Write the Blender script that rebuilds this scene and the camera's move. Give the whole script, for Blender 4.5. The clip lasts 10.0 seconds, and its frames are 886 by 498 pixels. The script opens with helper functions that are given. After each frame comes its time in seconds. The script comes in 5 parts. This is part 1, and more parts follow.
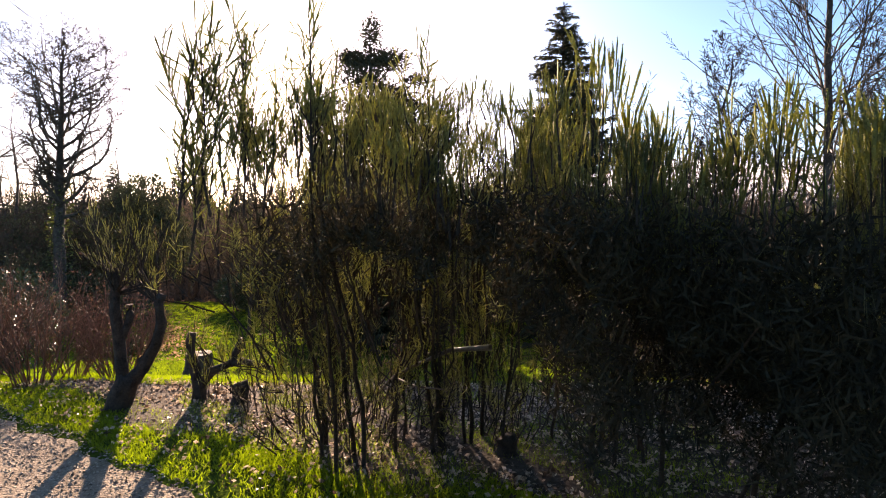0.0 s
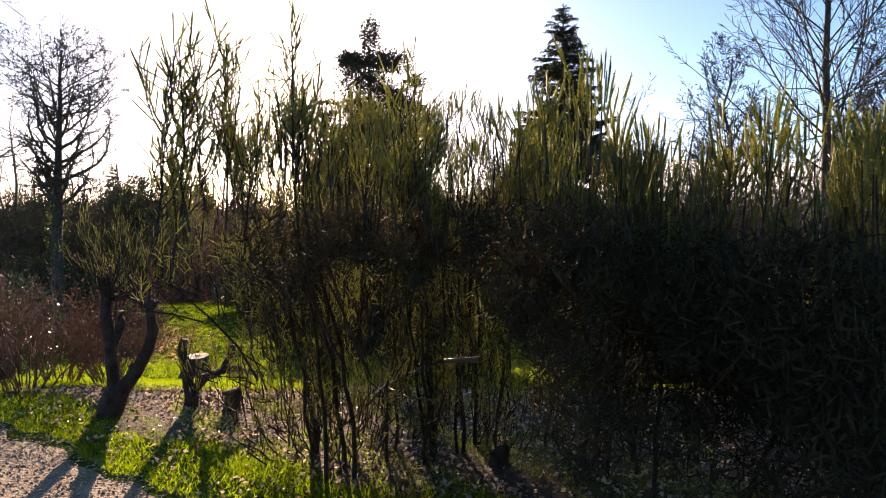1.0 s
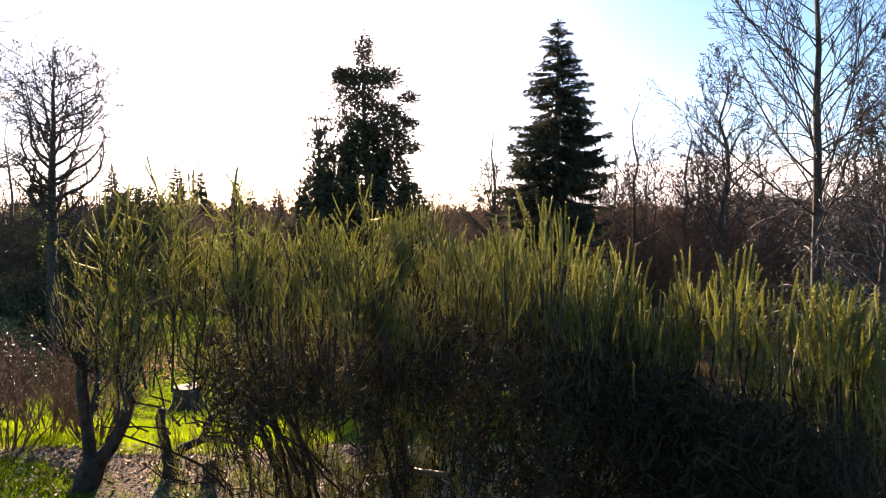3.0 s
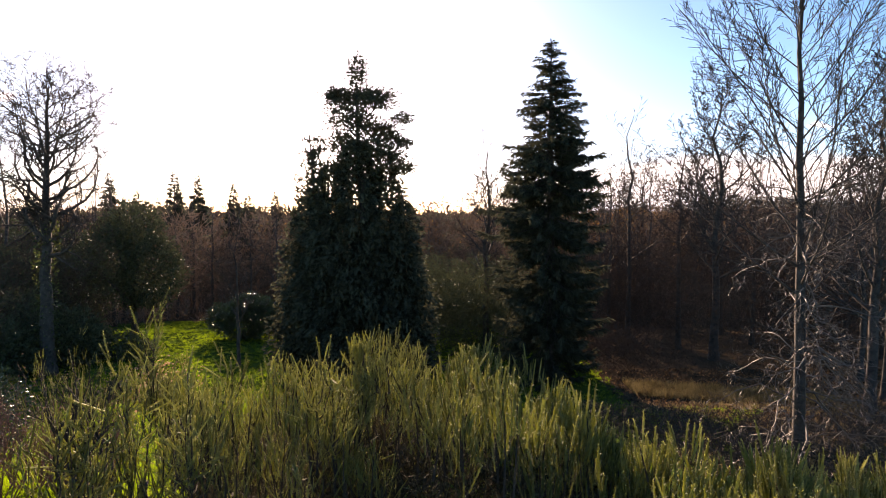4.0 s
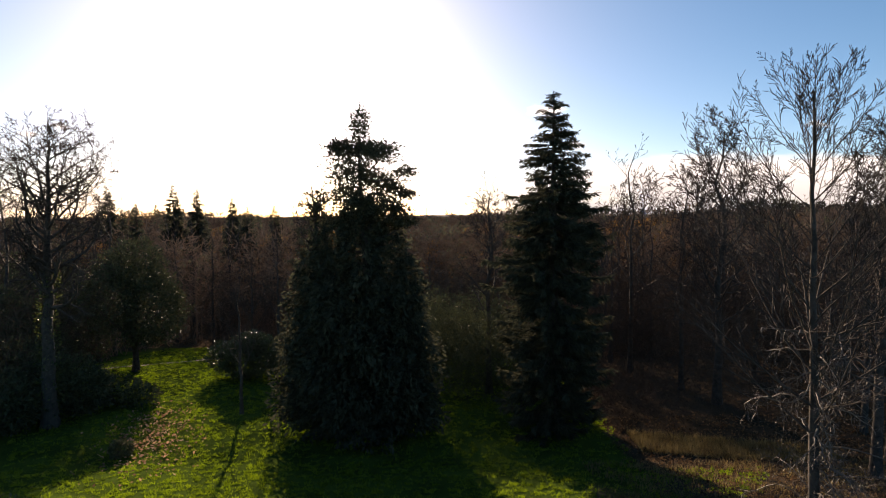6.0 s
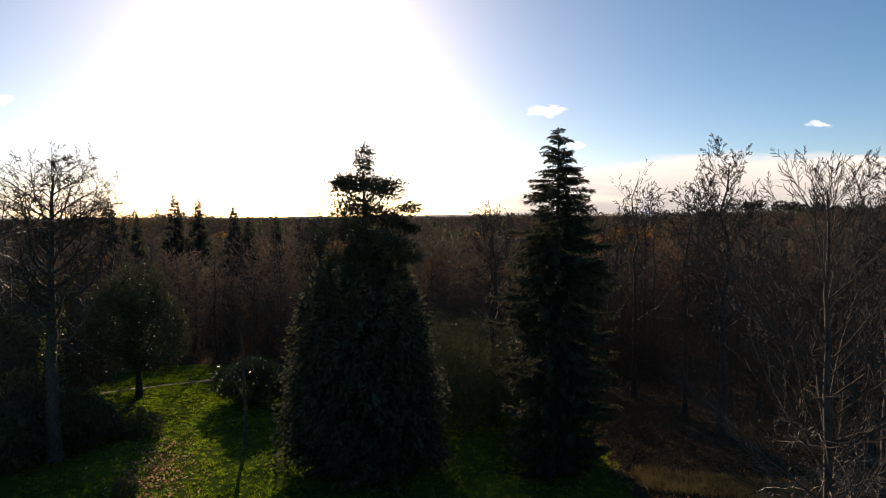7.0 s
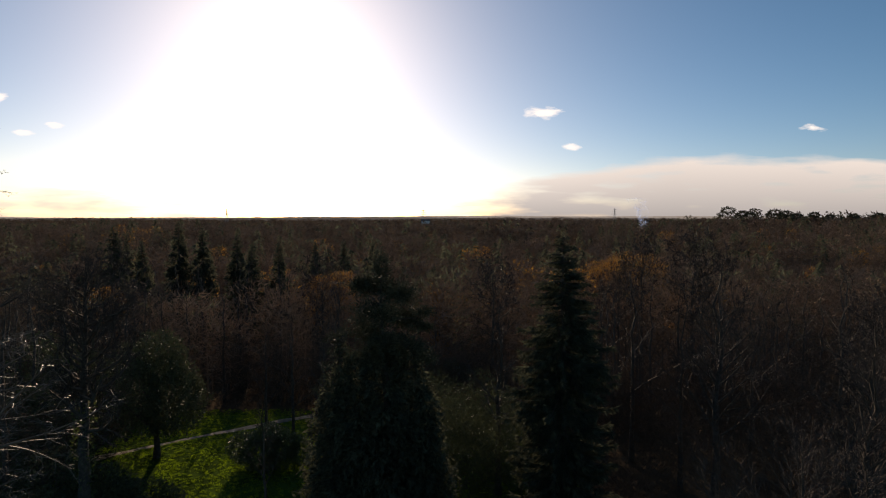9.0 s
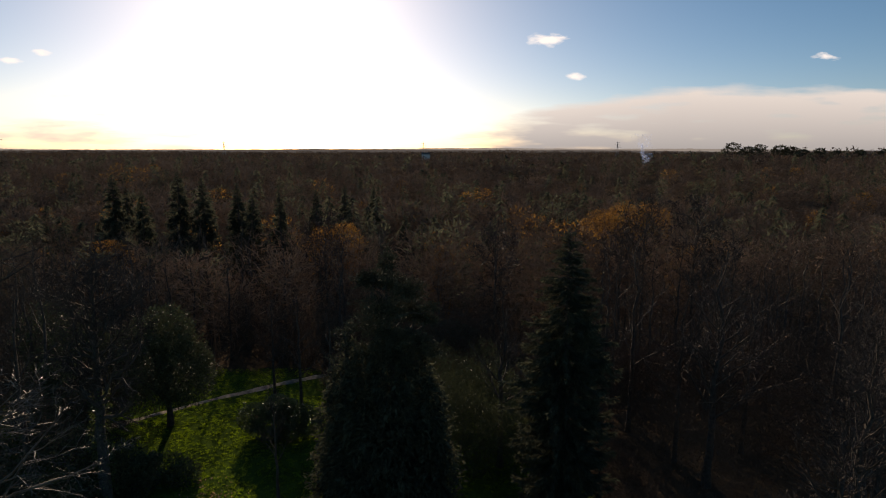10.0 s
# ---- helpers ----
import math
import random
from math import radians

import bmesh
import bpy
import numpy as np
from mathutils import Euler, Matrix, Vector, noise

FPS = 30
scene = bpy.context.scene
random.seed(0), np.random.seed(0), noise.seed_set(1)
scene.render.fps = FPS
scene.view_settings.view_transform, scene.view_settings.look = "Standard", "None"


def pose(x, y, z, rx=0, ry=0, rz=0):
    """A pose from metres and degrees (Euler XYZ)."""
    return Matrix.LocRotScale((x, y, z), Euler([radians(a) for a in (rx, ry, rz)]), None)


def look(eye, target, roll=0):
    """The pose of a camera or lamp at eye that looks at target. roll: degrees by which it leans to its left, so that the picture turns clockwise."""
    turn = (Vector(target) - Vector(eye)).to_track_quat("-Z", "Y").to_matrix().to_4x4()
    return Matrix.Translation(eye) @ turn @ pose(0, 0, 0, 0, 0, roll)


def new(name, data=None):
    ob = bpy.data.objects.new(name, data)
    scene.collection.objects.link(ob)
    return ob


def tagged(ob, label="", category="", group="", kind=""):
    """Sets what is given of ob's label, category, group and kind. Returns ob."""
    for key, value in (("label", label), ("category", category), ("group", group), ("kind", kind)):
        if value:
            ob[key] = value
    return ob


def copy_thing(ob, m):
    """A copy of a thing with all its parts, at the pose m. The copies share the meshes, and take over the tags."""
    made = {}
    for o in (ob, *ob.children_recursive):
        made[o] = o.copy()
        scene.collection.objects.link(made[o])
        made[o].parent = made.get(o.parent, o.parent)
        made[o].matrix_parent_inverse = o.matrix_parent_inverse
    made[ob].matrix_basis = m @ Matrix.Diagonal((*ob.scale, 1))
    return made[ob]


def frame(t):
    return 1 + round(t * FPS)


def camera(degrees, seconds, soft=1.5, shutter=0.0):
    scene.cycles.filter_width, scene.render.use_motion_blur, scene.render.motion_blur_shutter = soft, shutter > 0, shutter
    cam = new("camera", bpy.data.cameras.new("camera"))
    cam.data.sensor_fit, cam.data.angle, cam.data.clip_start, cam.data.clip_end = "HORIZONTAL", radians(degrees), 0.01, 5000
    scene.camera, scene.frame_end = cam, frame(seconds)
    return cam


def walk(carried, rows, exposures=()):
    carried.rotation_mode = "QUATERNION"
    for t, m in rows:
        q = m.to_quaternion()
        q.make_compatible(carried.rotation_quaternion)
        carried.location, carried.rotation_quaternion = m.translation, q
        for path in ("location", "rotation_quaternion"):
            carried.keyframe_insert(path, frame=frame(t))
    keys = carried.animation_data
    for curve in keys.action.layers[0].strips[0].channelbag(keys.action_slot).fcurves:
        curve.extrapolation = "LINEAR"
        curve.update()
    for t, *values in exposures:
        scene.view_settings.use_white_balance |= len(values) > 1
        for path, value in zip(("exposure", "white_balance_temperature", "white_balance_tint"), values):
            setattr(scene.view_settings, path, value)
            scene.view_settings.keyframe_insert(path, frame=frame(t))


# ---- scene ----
cam = camera(76, 10.0, 1.1)
PATH = [
    (0, pose(0.000, 0.000, 2.399, 87.07, -0.31, 0.21)),
    (0.5, pose(0.022, 0.053, 2.433, 87.08, -0.32, 0.21)),
    (1, pose(0.082, 0.057, 2.477, 87.09, -0.40, 0.25)),
    (1.5, pose(0.145, 0.038, 2.660, 87.03, -0.34, 0.28)),
    (2, pose(0.176, 0.130, 2.842, 86.95, -0.25, 0.32)),
    (2.5, pose(0.217, 0.211, 3.017, 86.91, -0.16, 0.33)),
    (4, pose(0.563, 0.234, 4.267, 86.94, 0.04, 0.18)),
    (4.5, pose(0.589, 0.281, 4.775, 87.00, 0.14, 0.10)),
    (5, pose(0.548, 0.246, 5.428, 86.96, 0.24, 0.04)),
    (5.5, pose(0.437, 0.307, 6.027, 86.96, 0.31, -0.03)),
    (7, pose(0.139, 0.548, 8.424, 86.95, 0.34, 0.02)),
    (7.5, pose(0.024, 0.292, 9.376, 86.96, 0.26, -0.08)),
    (8, pose(-0.157, -0.142, 10.506, 87.06, 0.27, -0.25)),
    (8.5, pose(-0.405, -0.598, 11.682, 87.09, 0.21, -0.38)),
    (9, pose(-0.671, -0.973, 13.512, 86.99, 0.02, -0.41)),
    (9.5, pose(-0.886, -0.941, 14.642, 86.99, 0.02, -0.37)),
    (9.7, pose(-0.91, -0.78, 15.35, 86.95, 0.0, -0.37)),
    (9.8, pose(-0.92, -0.68, 15.75, 84.3, 0.0, -0.37)),
    (9.9, pose(-0.93, -0.57, 16.18, 82.7, 0.0, -0.38)),
    (10, pose(-0.940, -0.460, 16.612, 80.21, -0.06, -0.38)),
]
EXPOSURES = [(0.0, 1.70, 8650, 33), (0.8, 1.56, 8650, 32), (1.6, 1.50, 8650, 32), (2.2, 1.70, 8650, 32), (2.7, 1.80, 8600, 32), (4.5, 1.25, 8300, 30), (5.5, 0.80, 8350, 27), (7.0, 0.32, 8150, 21), (8.5, -0.07, 8050, 20), (10.0, -0.26, 8000, 20)]
walk(cam, PATH, EXPOSURES)

# ---------------------------------------------------------------- light
SUN_AZ, SUN_EL = -14.8, 17.4            # degrees from +y towards +x, and above the horizon
world = bpy.data.worlds.new("sky")
scene.world = world
world.use_nodes = True
wn = world.node_tree.nodes
sky = wn.new("ShaderNodeTexSky")
sky.sky_type = "NISHITA"
sky.sun_disc = False
sky.sun_elevation, sky.sun_rotation = radians(SUN_EL), radians(SUN_AZ)
sky.air_density, sky.dust_density, sky.ozone_density = 0.70, 0.5, 3.0
wn["Background"].inputs["Strength"].default_value = 0.11
vivid = wn.new("ShaderNodeHueSaturation")
vivid.inputs["Hue"].default_value, vivid.inputs["Saturation"].default_value = 0.491, 1.2
world.node_tree.links.new(sky.outputs["Color"], vivid.inputs["Color"])
world.node_tree.links.new(vivid.outputs["Color"], wn["Background"].inputs["Color"])
sun_dir = Vector((math.sin(radians(SUN_AZ)) * math.cos(radians(SUN_EL)), math.cos(radians(SUN_AZ)) * math.cos(radians(SUN_EL)), math.sin(radians(SUN_EL))))
sun = new("sun", bpy.data.lights.new("sun", "SUN"))
sun.data.energy, sun.data.angle, sun.data.color = 5.0, radians(0.55), (1.0, 0.89, 0.72)
sun.matrix_world = look(sun_dir * 200, (0, 0, 0))


# ---------------------------------------------------------------- materials
def material(name, c1, c2, rough=0.8, scale=6.0, bump=0.0, island=0.0, translucent=0.0, tcol=None, spec=0.3, fine=60.0, c3=None, dist=0.01):
    """Two colours mixed by noise at two scales; island: how far single pieces differ; translucent: share of light let through."""
    m = bpy.data.materials.new(name)
    m.use_nodes = True
    n, l = m.node_tree.nodes, m.node_tree.links
    b = n["Principled BSDF"]
    geo = n.new("ShaderNodeNewGeometry")
    big, small = n.new("ShaderNodeTexNoise"), n.new("ShaderNodeTexNoise")
    for t, sc, det in ((big, scale, 3), (small, fine, 2)):
        t.inputs["Scale"].default_value, t.inputs["Detail"].default_value = sc, det
        l.new(geo.outputs["Position"], t.inputs["Vector"])
    add = n.new("ShaderNodeMath")
    add.operation = "MULTIPLY_ADD"
    l.new(big.outputs["Fac"], add.inputs[0])
    add.inputs[1].default_value = 1.5
    sub = n.new("ShaderNodeMath")
    sub.operation = "MULTIPLY_ADD"
    l.new(small.outputs["Fac"], sub.inputs[0])
    sub.inputs[1].default_value, sub.inputs[2].default_value = 0.9, -0.7
    l.new(sub.outputs[0], add.inputs[2])
    last = add
    if island:
        rnd = n.new("ShaderNodeMath")
        rnd.operation = "MULTIPLY_ADD"
        l.new(geo.outputs["Random Per Island"], rnd.inputs[0])
        rnd.inputs[1].default_value = island
        shift = n.new("ShaderNodeMath")
        shift.operation = "SUBTRACT"
        l.new(add.outputs[0], shift.inputs[0])
        shift.inputs[1].default_value = island / 2
        l.new(shift.outputs[0], rnd.inputs[2])
        last = rnd
    ramp = n.new("ShaderNodeValToRGB")
    e = ramp.color_ramp.elements
    e[0].position, e[1].position = 0.15, 0.85
    e[0].color, e[1].color = (*c1, 1), (*c2, 1)
    if c3:
        e.new(0.97).color = (*c3, 1)
    l.new(last.outputs[0], ramp.inputs["Fac"])
    l.new(ramp.outputs["Color"], b.inputs["Base Color"])
    b.inputs["Roughness"].default_value = rough
    b.inputs["Specular IOR Level"].default_value = spec
    if bump:
        bp = n.new("ShaderNodeBump")
        bp.inputs["Strength"].default_value, bp.inputs["Distance"].default_value = bump, dist
        l.new(small.outputs["Fac"], bp.inputs["Height"])
        l.new(bp.outputs["Normal"], b.inputs["Normal"])
    if translucent:
        tr, mx = n.new("ShaderNodeBsdfTranslucent"), n.new("ShaderNodeMixShader")
        mx.inputs["Fac"].default_value = translucent
        if tcol:
            mul = n.new("ShaderNodeMix")
            mul.data_type, mul.blend_type = "RGBA", "MULTIPLY"
            mul.inputs["Factor"].default_value = 1.0
            l.new(ramp.outputs["Color"], mul.inputs["A"])
            mul.inputs["B"].default_value = (*tcol, 1)
            l.new(mul.outputs["Result"], tr.inputs["Color"])
        else:
            l.new(ramp.outputs["Color"], tr.inputs["Color"])
        l.new(b.outputs["BSDF"], mx.inputs[1])
        l.new(tr.outputs["BSDF"], mx.inputs[2])
        l.new(mx.outputs["Shader"], n["Material Output"].inputs["Surface"])
    return m


M_HEATH = material("heath_needles", (0.122, 0.130, 0.056), (0.355, 0.350, 0.150), 0.55, 3.0, island=0.6, translucent=0.58, tcol=(1.35, 1.38, 0.8))
# darker copy of M_HEATH, paints in the shade below the shoot tips
M_HEATH_SHADED = material("shaded_heath_needles", (0.055, 0.056, 0.032), (0.165, 0.162, 0.085), 0.7, 3.0, island=0.5, translucent=0.45)
M_HEATH_SHADE_CORE = material("shade_dark_inner_twigs", (0.022, 0.019, 0.012), (0.068, 0.056, 0.031), 0.85, 4.0, island=0.5, translucent=0.15)
M_HEATH_DRY = material("heath_dry_sprigs", (0.085, 0.056, 0.034), (0.25, 0.17, 0.09), 0.8, 4.0, island=0.6, translucent=0.3)
M_HEATH_BARK = material("heath_bark", (0.021, 0.016, 0.013), (0.078, 0.058, 0.045), 0.9, 9.0, bump=0.8, fine=45)
M_BARK = material("grey_bark", (0.034, 0.027, 0.022), (0.100, 0.082, 0.067), 0.9, 5.0, bump=0.7, fine=30)
M_TWIG = material("bare_twigs", (0.046, 0.032, 0.024), (0.130, 0.090, 0.066), 0.75, 0.25, island=0.3, fine=3.0, spec=0.0)
# twig colour darkened to paint the backlit look of trees against the sky
M_BACKLIT_TWIG = material("backlit_dark_twigs", (0.030, 0.023, 0.020), (0.095, 0.074, 0.062), 0.8, 0.4, island=0.3, fine=4.0, spec=0.1)
# pale dead wood; on live twigs the paleness paints their sunlit rims
M_PALE_RIMLIT = material("pale_rimlit_twigs", (0.050, 0.039, 0.030), (0.17, 0.135, 0.105), 0.5, 2.0, island=0.6, spec=0.3)
M_RED = material("russet_twigs", (0.085, 0.046, 0.034), (0.26, 0.14, 0.095), 0.7, 2.0, island=0.7, translucent=0.2)
M_SPRUCE = material("spruce_needles", (0.038, 0.041, 0.029), (0.105, 0.108, 0.068), 0.85, 1.5, island=0.5, translucent=0.28, spec=0.02)
M_PINE = material("pine_needles", (0.040, 0.042, 0.028), (0.105, 0.100, 0.060), 0.75, 1.2, island=0.5, translucent=0.06, spec=0.08)
M_GLOSS = material("glossy_leaves", (0.012, 0.026, 0.010), (0.040, 0.070, 0.022), 0.34, 1.5, island=0.6, translucent=0.12, spec=0.6)
M_DULL = material("evergreen_leaves", (0.038, 0.046, 0.026), (0.105, 0.115, 0.056), 0.65, 1.5, island=0.6, translucent=0.15, spec=0.15)
M_IVY = material("ivy_leaves", (0.030, 0.042, 0.012), (0.11, 0.13, 0.035), 0.4, 1.5, island=0.7, translucent=0.35)
M_ORANGE = material("autumn_leaves", (0.12, 0.058, 0.018), (0.32, 0.17, 0.042), 0.7, 0.6, island=0.7, translucent=0.5)
M_GRASS = material("grass_blades", (0.080, 0.122, 0.014), (0.23, 0.30, 0.032), 0.5, 1.2, island=0.5, translucent=0.6, tcol=(1.35, 1.5, 0.5))
M_LAWN = material("lawn_blades", (0.078, 0.106, 0.014), (0.230, 0.275, 0.034), 0.55, 1.6, island=0.5, translucent=0.55, tcol=(1.15, 1.45, 0.5))
M_BROWN = material("brown_fallen_leaves", (0.060, 0.036, 0.020), (0.21, 0.125, 0.065), 0.8, 2.0, island=1.0, translucent=0.3, spec=0.1)
M_STRAW = material("straw_grass", (0.13, 0.095, 0.042), (0.28, 0.21, 0.09), 0.7, 1.2, island=0.5, translucent=0.4)
M_LITTER = material("fallen_leaves", (0.055, 0.036, 0.026), (0.60, 0.47, 0.36), 0.42, 2.0, island=1.3, translucent=0.35, spec=0.5)
M_DRIFT = material("pinkish_fallen_leaves", (0.15, 0.080, 0.052), (0.54, 0.32, 0.21), 0.6, 2.0, island=1.0, translucent=0.4, spec=0.25)
M_SOIL = material("bed_soil", (0.034, 0.025, 0.019), (0.10, 0.072, 0.051), 0.95, 1.7, bump=0.9, fine=22, dist=0.03)
M_GRAVEL = material("path_gravel", (0.125, 0.094, 0.066), (0.33, 0.265, 0.195), 0.9, 2.2, bump=1.0, fine=42, dist=0.03)
M_PEBBLE = material("pebbles", (0.10, 0.075, 0.055), (0.40, 0.33, 0.25), 0.8, 5.0, island=0.9)
M_CUT = material("sawn_wood", (0.15, 0.11, 0.078), (0.33, 0.265, 0.195), 0.75, 7.0, bump=0.3, fine=40)
M_WOODS = material("bare_woodland", (0.072, 0.051, 0.039), (0.25, 0.170, 0.120), 0.9, 0.045, island=0.12, fine=0.22, spec=0.0, translucent=0.08)
M_FIRS = material("fir_woodland", (0.040, 0.044, 0.033), (0.105, 0.110, 0.072), 0.8, 0.10, island=0.5, fine=0.5, spec=0.0, translucent=0.45)
M_WALL = material("pale_render", (0.45, 0.43, 0.40), (0.62, 0.60, 0.56), 0.8, 0.5)
M_ROOF = material("slate_roof", (0.06, 0.055, 0.055), (0.12, 0.11, 0.105), 0.7, 0.5)
M_STEEL = material("galvanised_steel", (0.20, 0.20, 0.20), (0.34, 0.34, 0.34), 0.5, 0.5)


def ground_material():
    """Lawn near the garden, woodland floor beyond it."""
    m = material("ground_cover", (0.026, 0.044, 0.010), (0.066, 0.106, 0.018), 0.9, 0.5, bump=0.8, fine=18, dist=0.05, spec=0.0)
    n, l = m.node_tree.nodes, m.node_tree.links
    b = n["Principled BSDF"]
    lawn = b.inputs["Base Color"].links[0].from_socket
    geo, sep = n.new("ShaderNodeNewGeometry"), n.new("ShaderNodeSeparateXYZ")
    l.new(geo.outputs["Position"], sep.inputs[0])
    nz = n.new("ShaderNodeTexNoise")
    nz.inputs["Scale"].default_value = 0.12
    l.new(geo.outputs["Position"], nz.inputs["Vector"])
    far = n.new("ShaderNodeMath")
    far.operation = "MULTIPLY_ADD"
    l.new(nz.outputs["Fac"], far.inputs[0])
    far.inputs[1].default_value = 14.0
    side = n.new("ShaderNodeMapRange")
    side.inputs["From Min"].default_value, side.inputs["From Max"].default_value, side.inputs["To Max"].default_value = 6.0, 9.0, 40.0
    l.new(sep.outputs["X"], side.inputs["Value"])
    both = n.new("ShaderNodeMath")
    l.new(sep.outputs["Y"], both.inputs[0])
    l.new(side.outputs["Result"], both.inputs[1])
    l.new(both.outputs[0], far.inputs[2])
    step = n.new("ShaderNodeMapRange")
    step.inputs["From Min"].default_value, step.inputs["From Max"].default_value = 60.0, 65.0
    l.new(far.outputs[0], step.inputs["Value"])
    floor_c = n.new("ShaderNodeValToRGB")
    floor_c.color_ramp.elements[0].color, floor_c.color_ramp.elements[1].color = (0.040, 0.029, 0.020, 1), (0.095, 0.068, 0.044, 1)
    n2 = n.new("ShaderNodeTexNoise")
    n2.inputs["Scale"].default_value = 0.6
    l.new(geo.outputs["Position"], n2.inputs["Vector"])
    l.new(n2.outputs["Fac"], floor_c.inputs["Fac"])
    mx = n.new("ShaderNodeMix")
    mx.data_type = "RGBA"
    l.new(step.outputs["Result"], mx.inputs["Factor"])
    l.new(lawn, mx.inputs["A"])
    l.new(floor_c.outputs["Color"], mx.inputs["B"])
    l.new(mx.outputs["Result"], b.inputs["Base Color"])
    return m


# ---------------------------------------------------------------- mesh helpers
rng = np.random.default_rng(7)


def mesh_of(name, V, F, mat, smooth=False):
    """A mesh from arrays of places and of triangles or quads."""
    V, F = np.asarray(V, np.float32), np.asarray(F, np.int32)
    me = bpy.data.meshes.new(name)
    k = F.shape[1]
    me.vertices.add(len(V))
    me.vertices.foreach_set("co", V.ravel())
    me.loops.add(F.size)
    me.loops.foreach_set("vertex_index", F.ravel())
    me.polygons.add(len(F))
    me.polygons.foreach_set("loop_start", np.arange(0, F.size, k, dtype=np.int32))
    me.polygons.foreach_set("use_smooth", np.full(len(F), smooth))
    me.update(calc_edges=True)
    me.validate()
    me.materials.append(mat)
    return me


def part(name, VF, mat, parent, label="", smooth=False, kind=""):
    ob = new(name, mesh_of(name, *VF, mat, smooth))
    ob.parent = parent
    return tagged(ob, label, kind=kind)


def thing(name, label, category, place, group="", turn=0.0):
    ob = new(name)
    ob.empty_display_size = 0.2
    ob.matrix_basis = pose(*place, 0, 0, turn)
    return tagged(ob, label, category, group)


def join(*pieces):
    Vs, Fs, n = [], [], 0
    for V, F in pieces:
        if len(V):
            Vs.append(V)
            Fs.append(F + n)
            n += len(V)
    return np.concatenate(Vs), np.concatenate(Fs)


def unit(v):
    return v / np.maximum(np.linalg.norm(v, axis=-1, keepdims=True), 1e-9)


def tubes(branches, sides=4):
    """Tapered tubes along many bent lines, each (points, radii)."""
    sets = {}
    for p, r in branches:
        sets.setdefault(len(p), []).append((p, r))
    out = []
    ang = np.arange(sides) * 2 * np.pi / sides
    for n, some in sets.items():
        P, R = np.array([p for p, _ in some]), np.array([r for _, r in some])
        T = unit(np.gradient(P, axis=1))
        ref = np.where(np.abs(T[:, :1, 2:]) > 0.9, np.array([1.0, 0, 0]), np.array([0, 0, 1.0]))
        A = unit(np.cross(T, np.broadcast_to(ref, T.shape)))
        B = np.cross(T, A)
        V = P[:, :, None] + R[:, :, None, None] * (A[:, :, None] * np.cos(ang)[:, None] + B[:, :, None] * np.sin(ang)[:, None])
        m = len(some)
        base = (np.arange(m) * n * sides)[:, None, None] + (np.arange(n - 1) * sides)[None, :, None]
        i, j = np.arange(sides), (np.arange(sides) + 1) % sides
        q = np.stack([base + i, base + j, base + sides + j, base + sides + i], -1).reshape(-1, 4)
        out.append((V.reshape(-1, 3), q))
    return join(*out)


def limb(p, d, length, n=5, wobble=0.15, lift=0.1):
    """A bent line of n points from p along d, drawn upwards by lift."""
    pts, d = [np.array(p, float)], unit(np.array(d, float))
    for _ in range(n - 1):
        d = unit(d + rng.normal(0, wobble, 3) + (0, 0, lift))
        pts.append(pts[-1] + d * length / (n - 1))
    return np.array(pts)


def along(pts, f):
    x = f * (len(pts) - 1)
    i = min(int(x), len(pts) - 2)
    return pts[i] + (pts[i + 1] - pts[i]) * (x - i), unit(pts[i + 1] - pts[i])


def sprout(pts, rad, counts, ratio, angle, lift, wobble, out, level=0, span=(0.3, 1.0), sub_n=(5, 4, 3, 3)):
    """Side shoots of a branch, of their side shoots and so on; out[level] gathers (points, radii)."""
    if level >= len(counts):
        return
    length = np.linalg.norm(np.diff(pts, axis=0), axis=1).sum()
    for k in range(counts[level]):
        f = span[0] + (span[1] - span[0]) * (k + rng.random()) / counts[level]
        p, d = along(pts, min(f, 0.999))
        side = unit(np.cross(d, rng.normal(size=3)))
        a = radians(angle[level] * rng.uniform(0.7, 1.3))
        v = d * math.cos(a) + side * math.sin(a)
        ln = length * ratio[level] * (1.15 - 0.65 * f) * rng.uniform(0.7, 1.25)
        n = sub_n[level]
        q = limb(p, v, ln, n, wobble, lift[level])
        r0 = max(np.interp(f, np.linspace(0, 1, len(rad)), rad) * 0.62, 0.0)
        r = np.linspace(r0, r0 * 0.3, n)
        out[level].append((q, r))
        sprout(q, r, counts, ratio, angle, lift, wobble, out, level + 1, (0.2, 1.0), sub_n)


def leaves(P, D, length, width, jitter=0.3):
    """One narrow kite-shaped leaf, folded a little along its middle, at each place P along each way D."""
    n = len(P)
    D = unit(D)
    L = (np.asarray(length) * rng.uniform(1 - jitter, 1 + jitter, n))[:, None]
    S = unit(np.cross(D, rng.normal(size=(n, 3))))
    N = np.cross(D, S)
    w = width * L / np.mean(length)
    V = np.stack([P, P + D * L * 0.5 + S * w / 2 + N * w * 0.2, P + D * L, P + D * L * 0.5 - S * w / 2 + N * w * 0.2], 1)
    F = np.arange(4 * n).reshape(n, 4)
    return V.reshape(-1, 3), F


def blades(P, D, length, width, jitter=0.4, upright=False):
    """Thin three-cornered blades, for grass, needles and twigs; upright: their flats stand on edge."""
    n = len(P)
    D = unit(D)
    L = (length * rng.uniform(1 - jitter, 1 + jitter, n))[:, None]
    S = unit(np.cross(D, rng.normal(size=(n, 3)) * ((0.5, 1, 0.15) if upright else (1, 1, 1))))
    V = np.stack([P - S * width / 2, P + S * width / 2, P + D * L], 1)
    return V.reshape(-1, 3), np.arange(3 * n).reshape(n, 3)


